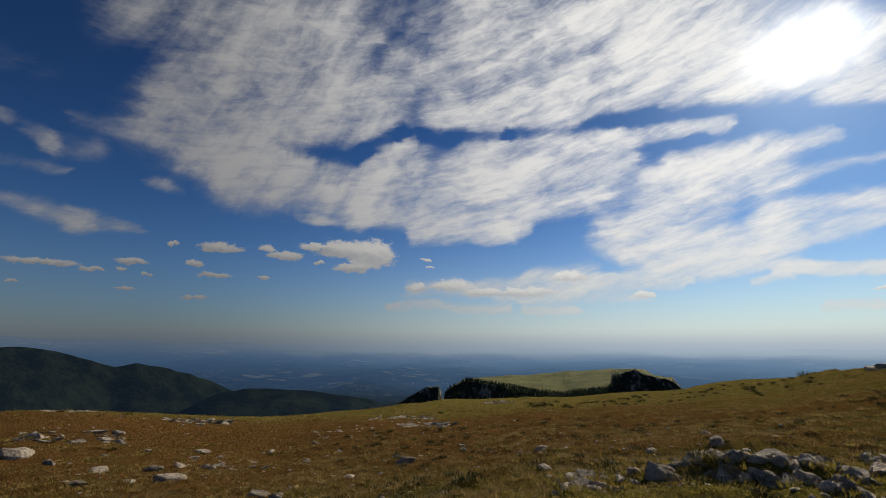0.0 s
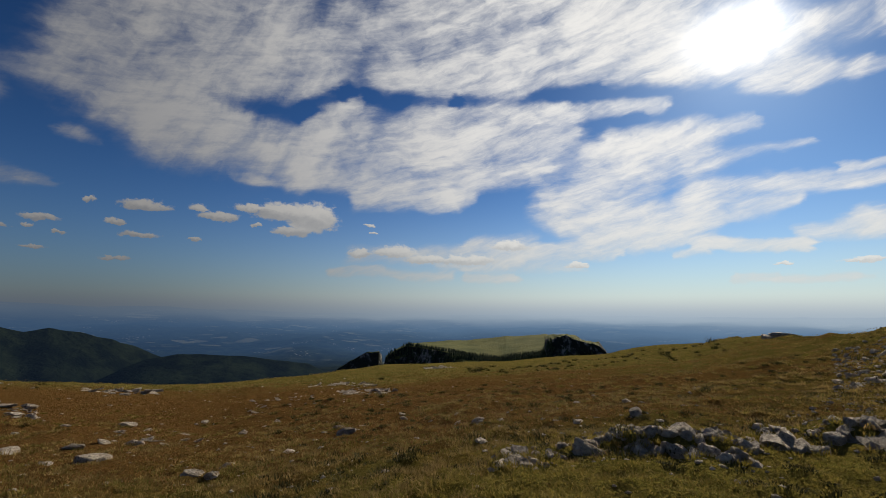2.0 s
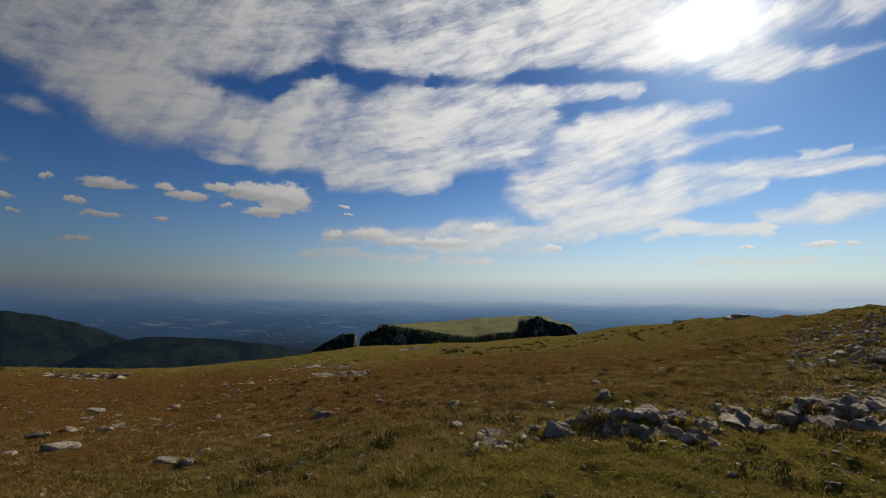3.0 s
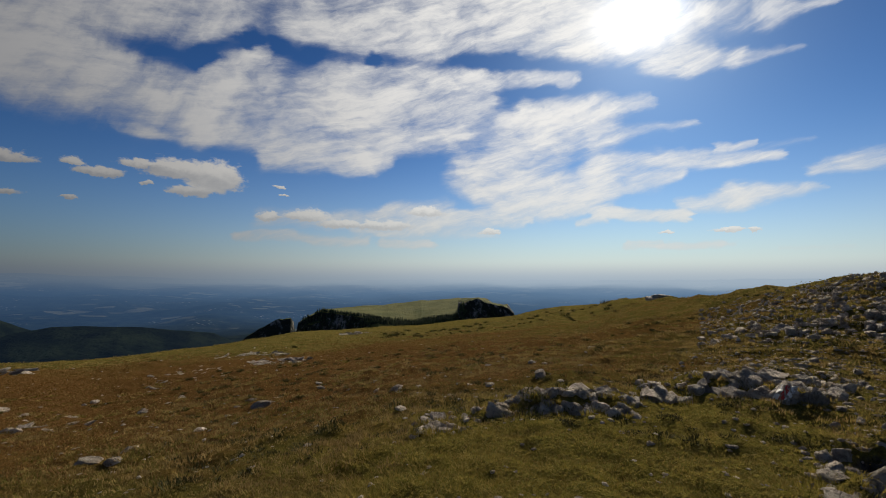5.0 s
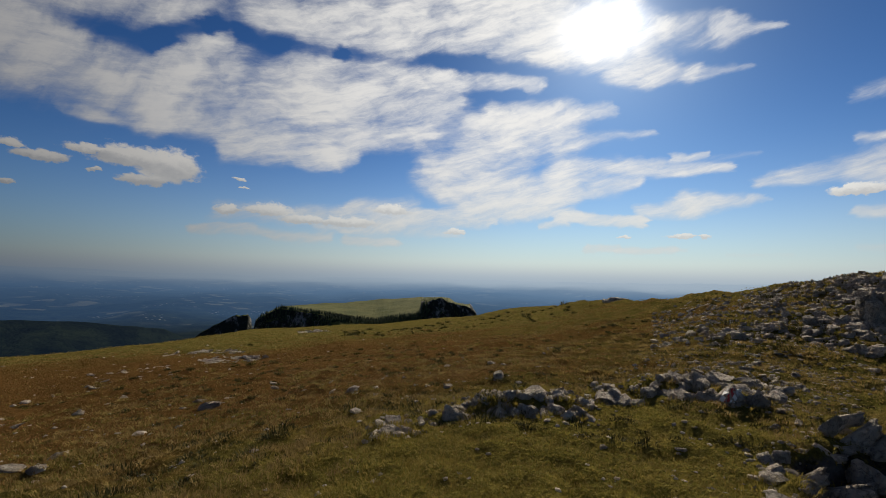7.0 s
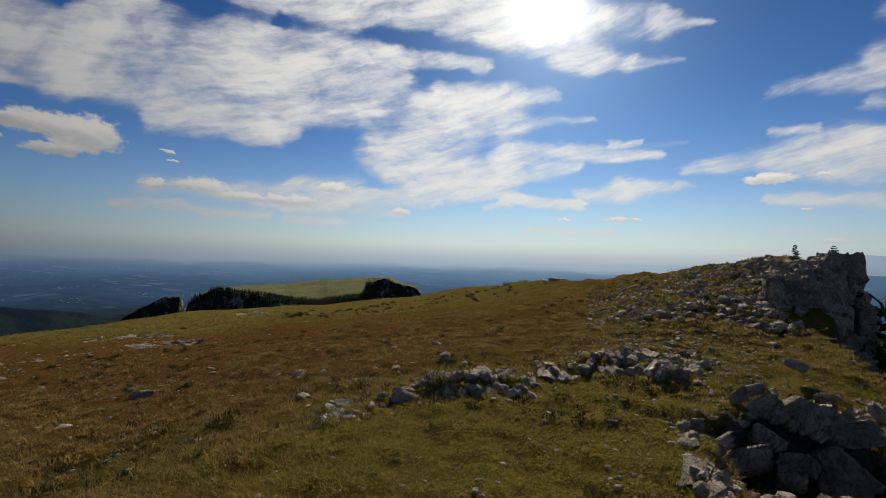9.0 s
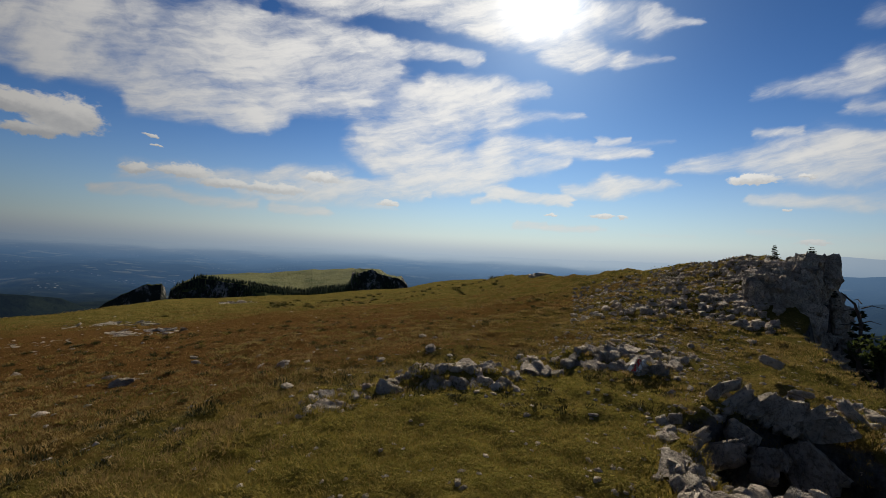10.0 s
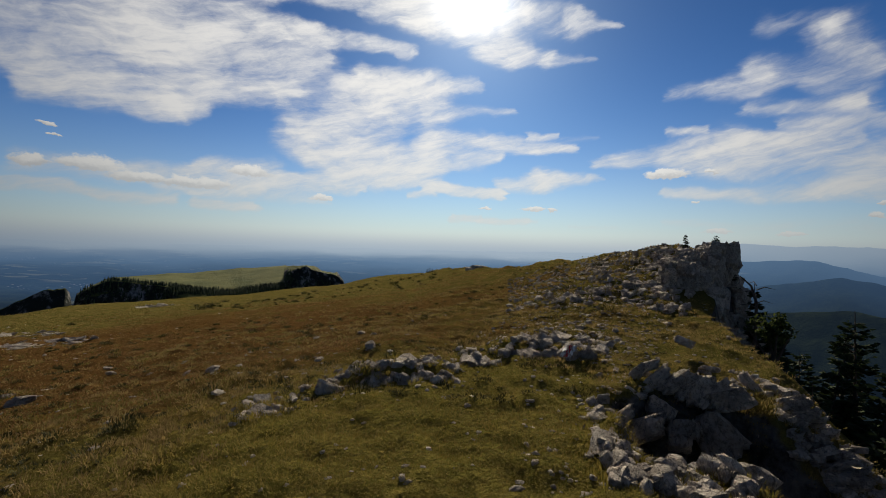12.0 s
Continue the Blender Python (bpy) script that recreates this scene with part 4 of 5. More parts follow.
def outcrops():
    a = outcrop("rock_outcrop", "low outcrop of jumbled grey limestone blocks in turf", 34, 6.1)
    front(a, 28, 41, 5.75, 17, 0.055, 0.095)
    front(a, 23.5, 41.5, 6.0, 20, 0.045, 0.085)
    front(a, 27.5, 41, 6.4, 15, 0.05, 0.1)
    heap(a, 150, 24, 41.5, 5.65, 7.0, 0.025, 0.075, ROCKS, 0.1, -20)
    heap(a, 16, 28, 41, 6.0, 6.9, 0.06, 0.11, SLABS, 0.2, -20, flat=0.5)
    tilted(a, ROCKS[3], 34.2, 5.66, -0.05, 0.15, 0.085, 100, "block")
    tilted(a, SLABS[2], 24.6, 5.6, -0.08, 0.17, 0.09, -20, "block")
    b = outcrop("rock_outcrop", "small outcrop of pale limestone blocks in grass", 18, 5.5)
    front(b, 13.5, 21, 5.25, 7, 0.035, 0.075)
    front(b, 14.5, 21.5, 5.7, 6, 0.04, 0.08)
    heap(b, 44, 13, 21.5, 5.0, 6.2, 0.02, 0.06, ROCKS, 0.0, -15)
    c = outcrop("rock_outcrop", "small heap of grey limestone blocks beside a tuft", 44.5, 7.0)
    front(c, 42, 47, 6.72, 7, 0.06, 0.11)
    heap(c, 44, 41.5, 47.3, 6.6, 7.6, 0.03, 0.09, ROCKS, 0.1, 0)
    d = outcrop("rock_outcrop", "broad outcrop of grey limestone blocks behind the painted rock", 53, 7.9)
    front(d, 47, 54, 7.3, 9, 0.06, 0.12)
    front(d, 47.5, 60, 7.75, 17, 0.055, 0.11)
    front(d, 49, 60.5, 8.4, 16, 0.055, 0.11)
    heap(d, 170, 46.5, 60, 7.4, 9.4, 0.03, 0.09, ROCKS, 0.1, 10)
    heap(d, 16, 47, 59, 7.6, 8.8, 0.07, 0.14, SLABS, 0.2, -10, flat=0.5)
    heap(d, 60, 52, 62, 8.6, 10.8, 0.03, 0.1, ROCKS, 0.2, 10)
    # terrace of big tilted slabs behind the gully
    e = outcrop("rock_ledge", "ledge of big tilted grey limestone slabs above a gully", 69, 6.6)
    tilted(e, SLABS[0], 63.9, 6.35, 0.16, 0.12, 0.06, 50)
    tilted(e, SLABS[1], 65.2, 6.45, 0.24, 0.11, 0.06, 20)
    tilted(e, SLABS[2], 66.1, 6.35, 0.12, 0.20, 0.08, 48)
    tilted(e, SLABS[3], 67.8, 6.30, 0.07, 0.22, 0.11, 45)
    tilted(e, SLABS[4], 69.2, 6.30, 0.05, 0.21, 0.08, 48)
    tilted(e, SLABS[5], 70.4, 6.25, 0.05, 0.23, 0.09, 45)
    tilted(e, SLABS[6], 71.6, 6.20, 0.04, 0.22, 0.09, 42)
    tilted(e, SLABS[7], 72.9, 6.15, 0.00, 0.24, 0.12, 28)
    tilted(e, SLABS[0], 66.3, 5.95, -0.20, 0.16, 0.12, -20)
    tilted(e, SLABS[1], 64.4, 5.60, -0.35, 0.27, 0.13, 20)
    tilted(e, SLABS[2], 62.1, 5.50, -0.20, 0.18, 0.07, 40)
    tilted(e, SLABS[3], 58.7, 5.30, -0.04, 0.09, 0.06, -60)
    tilted(e, SLABS[4], 59.9, 5.40, 0.02, 0.07, 0.05, 10)
    tilted(e, SLABS[5], 68.5, 5.80, -0.31, 0.15, 0.09, 10)
    tilted(e, SLABS[6], 70.0, 5.85, -0.33, 0.09, 0.07, 75)
    tilted(e, SLABS[7], 72.2, 6.00, -0.42, 0.29, 0.22, -30)
    tilted(e, SLABS[0], 68.5, 5.60, -0.42, 0.12, 0.09, 0)
    tilted(e, SLABS[1], 62.9, 6.00, -0.03, 0.08, 0.06, -30)
    tilted(e, SLABS[2], 64.3, 6.00, -0.06, 0.07, 0.04, 10)
    tilted(e, SLABS[3], 64.9, 6.10, 0.01, 0.06, 0.04, 30)
    tilted(e, SLABS[4], 68.6, 8.20, 0.31, 0.15, 0.06, -20)
    tilted(e, SLABS[5], 71.2, 7.20, 0.13, 0.13, 0.04, 0)
    tilted(e, SLABS[6], 75.2, 6.90, 0.06, 0.17, 0.06, -40)
    heap(e, 34, 59, 76, 6.45, 7.0, 0.03, 0.08, ROCKS, 0.1, 30)
    # rocks of the gully and its near lip
    g = outcrop("rock_outcrop", "broken limestone lip of the gully beside the turf", 66, 4.2)
    tilted(g, ROCKS[3], 59.7, 4.50, -0.12, 0.09, 0.06, -20)
    tilted(g, ROCKS[4], 57.0, 4.20, -0.16, 0.12, 0.05, 10)
    tilted(g, ROCKS[5], 59.2, 4.30, -0.12, 0.05, 0.05, 40)
    tilted(g, ROCKS[6], 63.2, 4.35, -0.17, 0.15, 0.05, -38)
    tilted(g, ROCKS[7], 59.5, 3.95, -0.14, 0.09, 0.04, 15)
    tilted(g, ROCKS[0], 68.4, 4.00, -0.03, 0.09, 0.09, 20)
    tilted(g, ROCKS[1], 72.0, 4.10, 0.01, 0.14, 0.07, 0)
    tilted(g, ROCKS[2], 70.1, 3.85, -0.02, 0.10, 0.06, 15)
    tilted(g, ROCKS[3], 73.4, 4.00, -0.03, 0.13, 0.07, -20)
    tilted(g, ROCKS[4], 75.5, 4.90, -0.29, 0.17, 0.10, 0)
    tilted(g, ROCKS[5], 64.7, 3.90, -0.16, 0.09, 0.05, -30)
    heap(g, 30, 57.5, 67, 4.2, 5.1, 0.03, 0.11, ROCKS, 0.1, 30)
    heap(g, 70, 58, 77, 3.4, 4.2, 0.03, 0.13, ROCKS, 0.1, 20, lift=0.06)
    heap(g, 16, 63, 73, 3.6, 4.1, 0.05, 0.1, SLABS, 0.0, 20)
    heap(g, 16, 66, 78, 4.3, 5.0, 0.05, 0.14, SLABS, 0.1, 10)
    h = outcrop("rock_outcrop", "steep grey limestone outcrop over the drop", 81, 5.8)
    for i in range(64):
        k, j = rng.random(), rng.random()
        bb, low = 78.3 + 6.0 * k, -14.2 - 3.6 * k - 5.2 * j
        away = 6.75 - 0.55 * j + rng.uniform(-0.08, 0.08)
        size = rng.uniform(0.08, 0.2) * (1 - 0.35 * (1 - j))
        tilted(h, SLABS[i % 8], bb - 1.0 * j, away, 1.77 + away * math.tan(radians(low)), size, size * rng.uniform(0.25, 0.42), rng.gauss(24, 10))
    heap(h, 120, 77.5, 86, 6.3, 7.6, 0.035, 0.11, ROCKS, 0.0, 40, 1.6, 0.45)
    heap(h, 30, 79, 87, 6.0, 7.2, 0.08, 0.17, SLABS, 0.0, 30, 1.5, 0.5)
    heap(h, 30, 86, 94, 5.9, 7.4, 0.08, 0.18, ROCKS, 0.0, 40)
    heap(h, 40, 72, 79, 6.9, 8.2, 0.04, 0.13, ROCKS, 0.2, 30)


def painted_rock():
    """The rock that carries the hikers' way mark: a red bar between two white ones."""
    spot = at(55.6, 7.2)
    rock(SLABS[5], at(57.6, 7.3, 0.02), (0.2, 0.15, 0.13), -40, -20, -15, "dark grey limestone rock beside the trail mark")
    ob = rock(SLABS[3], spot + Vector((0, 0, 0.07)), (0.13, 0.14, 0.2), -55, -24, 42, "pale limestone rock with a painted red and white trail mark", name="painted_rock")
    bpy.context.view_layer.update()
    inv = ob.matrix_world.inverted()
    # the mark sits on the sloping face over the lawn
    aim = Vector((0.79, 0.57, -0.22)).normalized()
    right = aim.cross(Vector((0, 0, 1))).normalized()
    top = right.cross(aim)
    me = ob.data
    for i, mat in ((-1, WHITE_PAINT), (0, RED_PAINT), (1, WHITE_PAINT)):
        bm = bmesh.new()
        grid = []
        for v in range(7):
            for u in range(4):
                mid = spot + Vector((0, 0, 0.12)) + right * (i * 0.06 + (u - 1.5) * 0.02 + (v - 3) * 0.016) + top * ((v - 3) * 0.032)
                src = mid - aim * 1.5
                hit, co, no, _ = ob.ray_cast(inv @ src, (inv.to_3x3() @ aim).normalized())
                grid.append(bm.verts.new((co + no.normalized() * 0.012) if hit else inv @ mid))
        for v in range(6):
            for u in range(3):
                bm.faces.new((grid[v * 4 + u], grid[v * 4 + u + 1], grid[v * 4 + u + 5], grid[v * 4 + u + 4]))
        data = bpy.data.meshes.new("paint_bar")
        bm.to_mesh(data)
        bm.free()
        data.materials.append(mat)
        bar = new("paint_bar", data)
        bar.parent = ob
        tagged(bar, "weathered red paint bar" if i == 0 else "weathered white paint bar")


def lone_rocks():
    # bearing, distance, half width
    spots_a = (
        (-41.8, 20.8, 0.80), (-35.6, 15.0, 0.53), (-29.6, 11.5, 0.37), (-18.8, 8.7, 0.22), (-20.9, 9.0, 0.23), (-37.3, 11.1, 0.18), (-26.7, 24.0, 0.43), (-26.3, 16.1, 0.33),
        (-31.2, 15.0, 0.29), (-4.7, 12.8, 0.34), (-7.5, 9.7, 0.09), (2.4, 15.1, 0.17), (-33.0, 11.7, 0.22), (-39.5, 16.8, 0.27), (-37.7, 27.0, 0.34), (-35.3, 19.4, 0.19),
        (-31.9, 21.5, 0.25), (-19.8, 25.4, 0.24), (-15.8, 18.2, 0.17), (-40.8, 28.2, 0.54), (-34.7, 29.8, 0.57), (-12.3, 20.5, 0.16), (11.8, 9.0, 0.13), (14.4, 8.9, 0.11),
        (9.2, 10.3, 0.11), (5.8, 12.5, 0.11), (30.0, 8.5, 0.19), (23.7, 8.3, 0.14), (12.0, 7.0, 0.12), (-5.4, 14.4, 0.31),)
    spots_b = (
        (-8.2, 11.2, 0.10), (-11.2, 9.8, 0.16), (-17.5, 9.7, 0.19), (0.0, 5.7, 0.10), (-16.0, 17.5, 0.22), (11.6, 9.1, 0.17), (14.4, 8.3, 0.11), (30.0, 3.4, 0.03),
        (32.4, 3.2, 0.02), (34.3, 3.1, 0.05), (42.7, 3.7, 0.02), (10.7, 5.0, 0.04), (23.2, 3.7, 0.03), (26.2, 3.7, 0.02), (48.8, 3.2, 0.08), (68.9, 9.6, 0.22),
        (70.9, 7.7, 0.15), (60.0, 7.2, 0.12), (81.2, 2.3, 0.03), (66.8, 11.5, 0.19), (73.7, 6.8, 0.17), (61.2, 9.6, 0.12), (72.9, 10.7, 0.14), (29.1, 12.6, 0.24),
        (23.5, 13.0, 0.18), (30.5, 11.5, 0.18), (36.4, 16.0, 0.20), (11.8, 8.9, 0.13), (9.2, 12.3, 0.13), (2.3, 16.1, 0.12),)
    for b, r, s in spots_a + spots_b:
        size = (s * rng.uniform(0.8, 1.0), s * rng.uniform(0.5, 0.75), s * rng.uniform(0.26, 0.42))
        rock(rng.choice(ROCKS), at(b, r, size[2] * -0.05), size, rng.uniform(-40, 40), rng.gauss(0, 10), rng.gauss(0, 10))
    # ledges that break the skyline of the meadow
    for b, r, long in ((43.4, 47.0, 0.7), (44.3, 47.5, 1.0), (49.0, 44.0, 0.6), (49.6, 44.0, 0.5)):
        rock(SLABS[int(b) % 8], at(b, r, 0.08), (long, 0.6, 0.26), -b, 4, 3, "flat grey limestone ledge on the crest of the meadow")
    # bands of bare limestone pavement farther down the slope
    for b0, b1, r0, r1, n, low, high in ((-42, -34, 26, 30, 60, 0.07, 0.26), (-31, -24.5, 40, 46, 70, 0.1, 0.4), (-5, 1.5, 32, 36, 70, 0.08, 0.3), (-9, -1, 41, 46, 55, 0.1, 0.3),
                                       (5, 9, 72, 82, 60, 0.15, 0.55), (-41, -37, 44, 49, 36, 0.12, 0.4), (-16, -8, 27, 33, 36, 0.06, 0.2), (-30, -20, 16, 22, 20, 0.06, 0.18)):
        e = outcrop("rock_pavement", "strip of bare pale limestone in dry grass", (b0 + b1) / 2, (r0 + r1) / 2, "rock")
        heap(e, n, b0, b1, r0, r1, low * 0.95, high * 0.95, ROCKS, 0.1, -10, 1.9, 0.3, 15)


def crag():
    e = outcrop("crag", "grey limestone crag broken into blocks on a cliff edge", 69, 19, "crag")
    rubble = []
    # the blocks along the foot can be told apart; the slope, the hump and the face are rubble
    heap(e, 70, 50, 64, 13.6, 15.4, 0.05, 0.14, SLABS, 0.0, 30)
    heap(e, 120, 62, 69, 12.5, 15.5, 0.05, 0.14, SLABS, 0.0, 30, 1.2, 0.8)
    heap(e, 900, 48, 67, 13.0, 26, 0.035, 0.12, ROCKS, 0.0, 30, store=rubble)
    heap(e, 300, 58, 69, 14.5, 23.5, 0.05, 0.13, PLATES, 0.0, 30, 1.2, 0.7, store=rubble)
    heap(e, 150, 65, 72, 17.0, 21.0, 0.06, 0.16, PLATES, 0.0, 30, 1.2, 0.7, store=rubble)
    # the face that drops from the top into the bay
    for _ in range(560):
        k = rng.random()
        x, y = 14.0 + 5.2 * k, 5.5 + 0.7 * math.sin(3.0 * k)
        out = rng.uniform(-0.5, 2.4)
        x, y = x + out * 0.25, y - out
        s = rng.uniform(0.12, 0.38)
        z = float(land(x, y)) + s * rng.uniform(-0.3, 0.9)
        rubble.append((rng.choice(PLATES), rock_pose(Vector((x, y, z)), (s * 0.8, s * 0.8, s * 1.5), 30 + rng.gauss(0, 30), rng.gauss(0, 20), rng.gauss(14, 22))))
    joined(rubble, "rubble", e, "close-packed grey limestone rubble")


def stuff(name, verts, faces, mat, label, category):
    me = bpy.data.meshes.new(name)
    v = np.asarray(verts, np.float32)
    me.vertices.add(len(v))
    me.vertices.foreach_set("co", v.ravel())
    fill(me, np.asarray(faces))
    me.materials.append(mat)
    return tagged(new(name, me), label, category, kind="stuff")


def scatter(count, b0, b1, r0, r1, gen, power=1.0):
    b = np.radians(gen.uniform(b0, b1, count))
    r = r0 * (r1 / r0) ** (gen.random(count) ** power)
    return r * np.sin(b), r * np.cos(b), r


def loose_stones():
    gen = np.random.default_rng(5)
    vs, fs, base = [], [], 0
    sets = [(np.array([v.co for v in m.vertices]), np.array([p.vertices[:] for p in m.polygons])) for m in PIECES]
    spots = [scatter(420, -45, 75, 3.0, 40, gen), scatter(500, 50, 76, 3.2, 16, gen), scatter(900, 48, 67, 10, 27, gen), scatter(500, 44, 66, 7, 13, gen), scatter(120, 12, 44, 5, 9, gen), scatter(120, -45, 0, 6, 15, gen), scatter(160, -40, 5, 25, 60, gen)]
    for xs, ys, rr in spots:
        zs = land(xs, ys)
        for x, y, z, r in zip(xs, ys, zs, rr):
            if beyond_rim(np.array([x]), np.array([y]))[0] > 0.2:
                continue
            v, f = sets[gen.integers(6)]
            s = gen.uniform(0.012, 0.042) * (1 + r / 14)
            a = gen.uniform(0, 6.28)
            w = v * (s * gen.uniform(1, 1.6), s, s * gen.uniform(0.35, 0.7))
            c, d = math.cos(a), math.sin(a)
            w = np.stack([w[:, 0] * c - w[:, 1] * d + x, w[:, 0] * d + w[:, 1] * c + y, w[:, 2] + z - s * 0.12], 1)
            vs.append(w)
            fs.append(f + base)
            base += len(w)
    stuff("loose_stones", np.concatenate(vs), np.concatenate(fs), LIMESTONE, "loose pale limestone stones in the grass", "stones")


# ---- grass ----
def blades(name, xs, ys, count, tall, wide, reach, mat, label, gen, category="grass", zs=None, stiff=0.5):
    """Tufts of bent blades, each a strip of two quads and a tip."""
    n = len(xs)
    zs = land(xs, ys) if zs is None else zs
    tx, ty, tz = (np.repeat(a, count) for a in (xs, ys, zs))
    tall, wide, reach = (np.repeat(np.broadcast_to(a, n), count) for a in (tall, wide, reach))
    m = n * count
    a, spread = gen.uniform(0, 6.283, m), gen.random(m) ** 0.5
    h = tall * gen.uniform(0.5, 1.2, m)
    ox, oy = np.cos(a) * spread * reach, np.sin(a) * spread * reach
    lean = a + gen.normal(0, 0.7, m)
    out = h * (0.25 + spread * gen.uniform(0.3, 1.1, m)) * (1.3 - stiff)
    lx, ly = np.cos(lean), np.sin(lean)
    sx, sy = -ly * wide, lx * wide
    pts = []
    for k, w in ((0.0, 1.0), (0.55, 0.8), (1.0, 0.0)):
        cx, cy = tx + ox + lx * out * k * k, ty + oy + ly * out * k * k
        cz = tz - 0.01 + h * (k - 0.35 * k * k * np.clip(out / np.maximum(h, 1e-4), 0, 1))
        if w > 0:
            pts += [np.stack([cx - sx * w, cy - sy * w, cz], 1), np.stack([cx + sx * w, cy + sy * w, cz], 1)]
        else:
            pts += [np.stack([cx, cy, cz], 1)]
    v = np.stack(pts, 1).reshape(-1, 3)
    b = np.arange(m)[:, None] * 5
    f = np.concatenate([b + np.array([[0, 1, 3]]), b + np.array([[0, 3, 2]]), b + np.array([[2, 3, 4]])], 1).reshape(-1, 3)
    return stuff(name, v, f, mat, label, category)


def keep_meadow(x, y, gen, patch=0.0, size=1.5, seed=90):
    k = (beyond_rim(x, y) < 0.1) & (rough(x, y, size, 3, seed) > patch)
    for gx, gy, w, d in GULLY:
        k &= np.hypot(x - gx, y - gy) > w * 0.75
    return x[k], y[k]


def grasses():
    gen = np.random.default_rng(11)
    x, y, _ = scatter(21000, -52, 88, 2.2, 15, gen, 1.15)
    x4, y4, _ = scatter(11000, -50, 75, 2.2, 5.0, gen)
    x, y = np.concatenate([x, x4]), np.concatenate([y, y4])
    x, y = keep_meadow(x, y, gen, -1.0)
    r = np.hypot(x, y)
    low = (1 - 0.4 * np.exp(-((x - 3.0) * 0.27) ** 2 - ((y - 3.6) * 0.3) ** 2)) * 0.75 + 0.6 * smooth(rough(x, y, 1.8, 3, 93), -0.25, 0.35)
    blades("grass", x, y, 6, (0.028 + 0.0022 * r) * low, 0.002 + 0.00045 * r, 0.07 + 0.006 * r, GRASS, "short green and straw meadow grass", gen, stiff=0.05)
    x, y, _ = scatter(6200, -50, 78, 3.4, 30, gen)
    x, y = keep_meadow(x, y, gen, 0.03, 1.6, 95)
    k = ((x - 3.0) * 0.33) ** 2 + ((y - 3.4) * 0.36) ** 2 > 0.8 + 0.5 * rough(x, y, 1.2, 3, 97)
    x, y = x[k], y[k]
    r = np.hypot(x, y)
    blades("grass_tufts", x, y, 34, 0.055 + 0.0024 * r, 0.0026 + 0.0004 * r, 0.08 + 0.003 * r, GRASS, "taller tufts of yellow-green grass", gen, stiff=0.2)
    x, y, _ = scatter(9000, -50, 45, 8, 60, gen)
    x, y = keep_meadow(x, y, gen, -0.05, 7, 99)
    r = np.hypot(x, y)
    blades("dry_grass", x, y, 9, 0.035 + 0.0011 * r, 0.003 + 0.0005 * r, 0.16 + 0.01 * r, DRY_GRASS, "dry rust-brown meadow grass", gen, stiff=0.1)
    x, y, _ = scatter(9000, -50, 67, 14, 95, gen)
    x, y = keep_meadow(x, y, gen, -0.2, 9, 111)
    r = np.hypot(x, y)
    blades("hill_grass", x, y, 7, 0.03 + 0.0011 * r, 0.003 + 0.0006 * r, 0.12 + 0.012 * r, GRASS, "olive and straw grass on the open hillside", gen, stiff=0.1)
    x, y, _ = scatter(900, 56, 77, 6.0, 14, gen)
    x, y = keep_meadow(x, y, gen, -0.1, 1.6, 115)
    blades("bench_grass", x, y, 44, 0.05, 0.003, 0.13, GRASS, "bright tufted grass on the bench below the crag", gen, stiff=0.15)
    spots = np.array(TUFT_SPOTS)
    x, y = keep_meadow(spots[:, 0], spots[:, 1], gen, -1.0)
    blades("rock_grass", x, y, 26, 0.085, 0.0042, 0.075, GRASS, "tufts of grass growing between the rocks", gen, stiff=0.5)
    # low dark heather and juniper clumps
    x1, y1, _ = scatter(190, 10, 42, 46, 80, gen, 0.9)
    x2, y2, _ = scatter(950, -14, 68, 5.0, 30, gen)
    x3, y3, _ = scatter(40, -40, 5, 14, 60, gen)
    x, y = np.concatenate([x1, x2, x3]), np.concatenate([y1, y2, y3])
    x, y = keep_meadow(x, y, gen, -0.15, 5, 103)
    r = np.hypot(x, y)
    size = gen.lognormal(-0.15, 0.5, len(x)) * np.where(r > 44, 1.4, 1.0)
    blades("heather", x, y, 60, (0.026 + 0.0026 * r) * size, 0.005 + 0.00025 * r, (0.09 + 0.0014 * r) * size, HEATHER, "low dark clumps of heather and juniper", gen, "shrubs", stiff=0.35)
    x, y, _ = scatter(1300, -35, 64, 4.2, 20, gen)
    x, y = keep_meadow(x, y, gen, 0.0, 2.0, 119)
    r = np.hypot(x, y)
    blades("straw_tufts", x, y, 40, 0.06 + 0.003 * r, 0.002 + 0.0003 * r, 0.09 + 0.004 * r, STRAW, "pale dry straw tufts in the turf", gen, stiff=0.25)
    # tussocks along the skyline and the crag's top
    x, y, _ = scatter(900, 46, 72, 11, 30, gen)
    x, y = keep_meadow(x, y, gen, -0.05, 2.5, 107)
    blades("grass_tussocks", x, y, 26, 0.06, 0.005, 0.15, GRASS, "yellow grass tussocks between the stones", gen, stiff=0.1)


# ---- trees ----
def part(name, me, mat, parent, label=""):
    me.materials.append(mat)
    ob = new(name, me)
    ob.parent = parent
    return tagged(ob, label)


def tube(bm, points, radii, sides=7):
    rings = []
    for i, (p, r) in enumerate(zip(points, radii)):
        d = (points[min(i + 1, len(points) - 1)] - points[max(i - 1, 0)]).normalized()
        q = d.to_track_quat("Z", "Y")
        rings.append([bm.verts.new(p + q @ Vector((math.cos(k * 6.2832 / sides) * r, math.sin(k * 6.2832 / sides) * r, 0))) for k in range(sides)])
    for a, b in zip(rings, rings[1:]):
        for k in range(sides):
            bm.faces.new((a[k], a[(k + 1) % sides], b[(k + 1) % sides], b[k]))


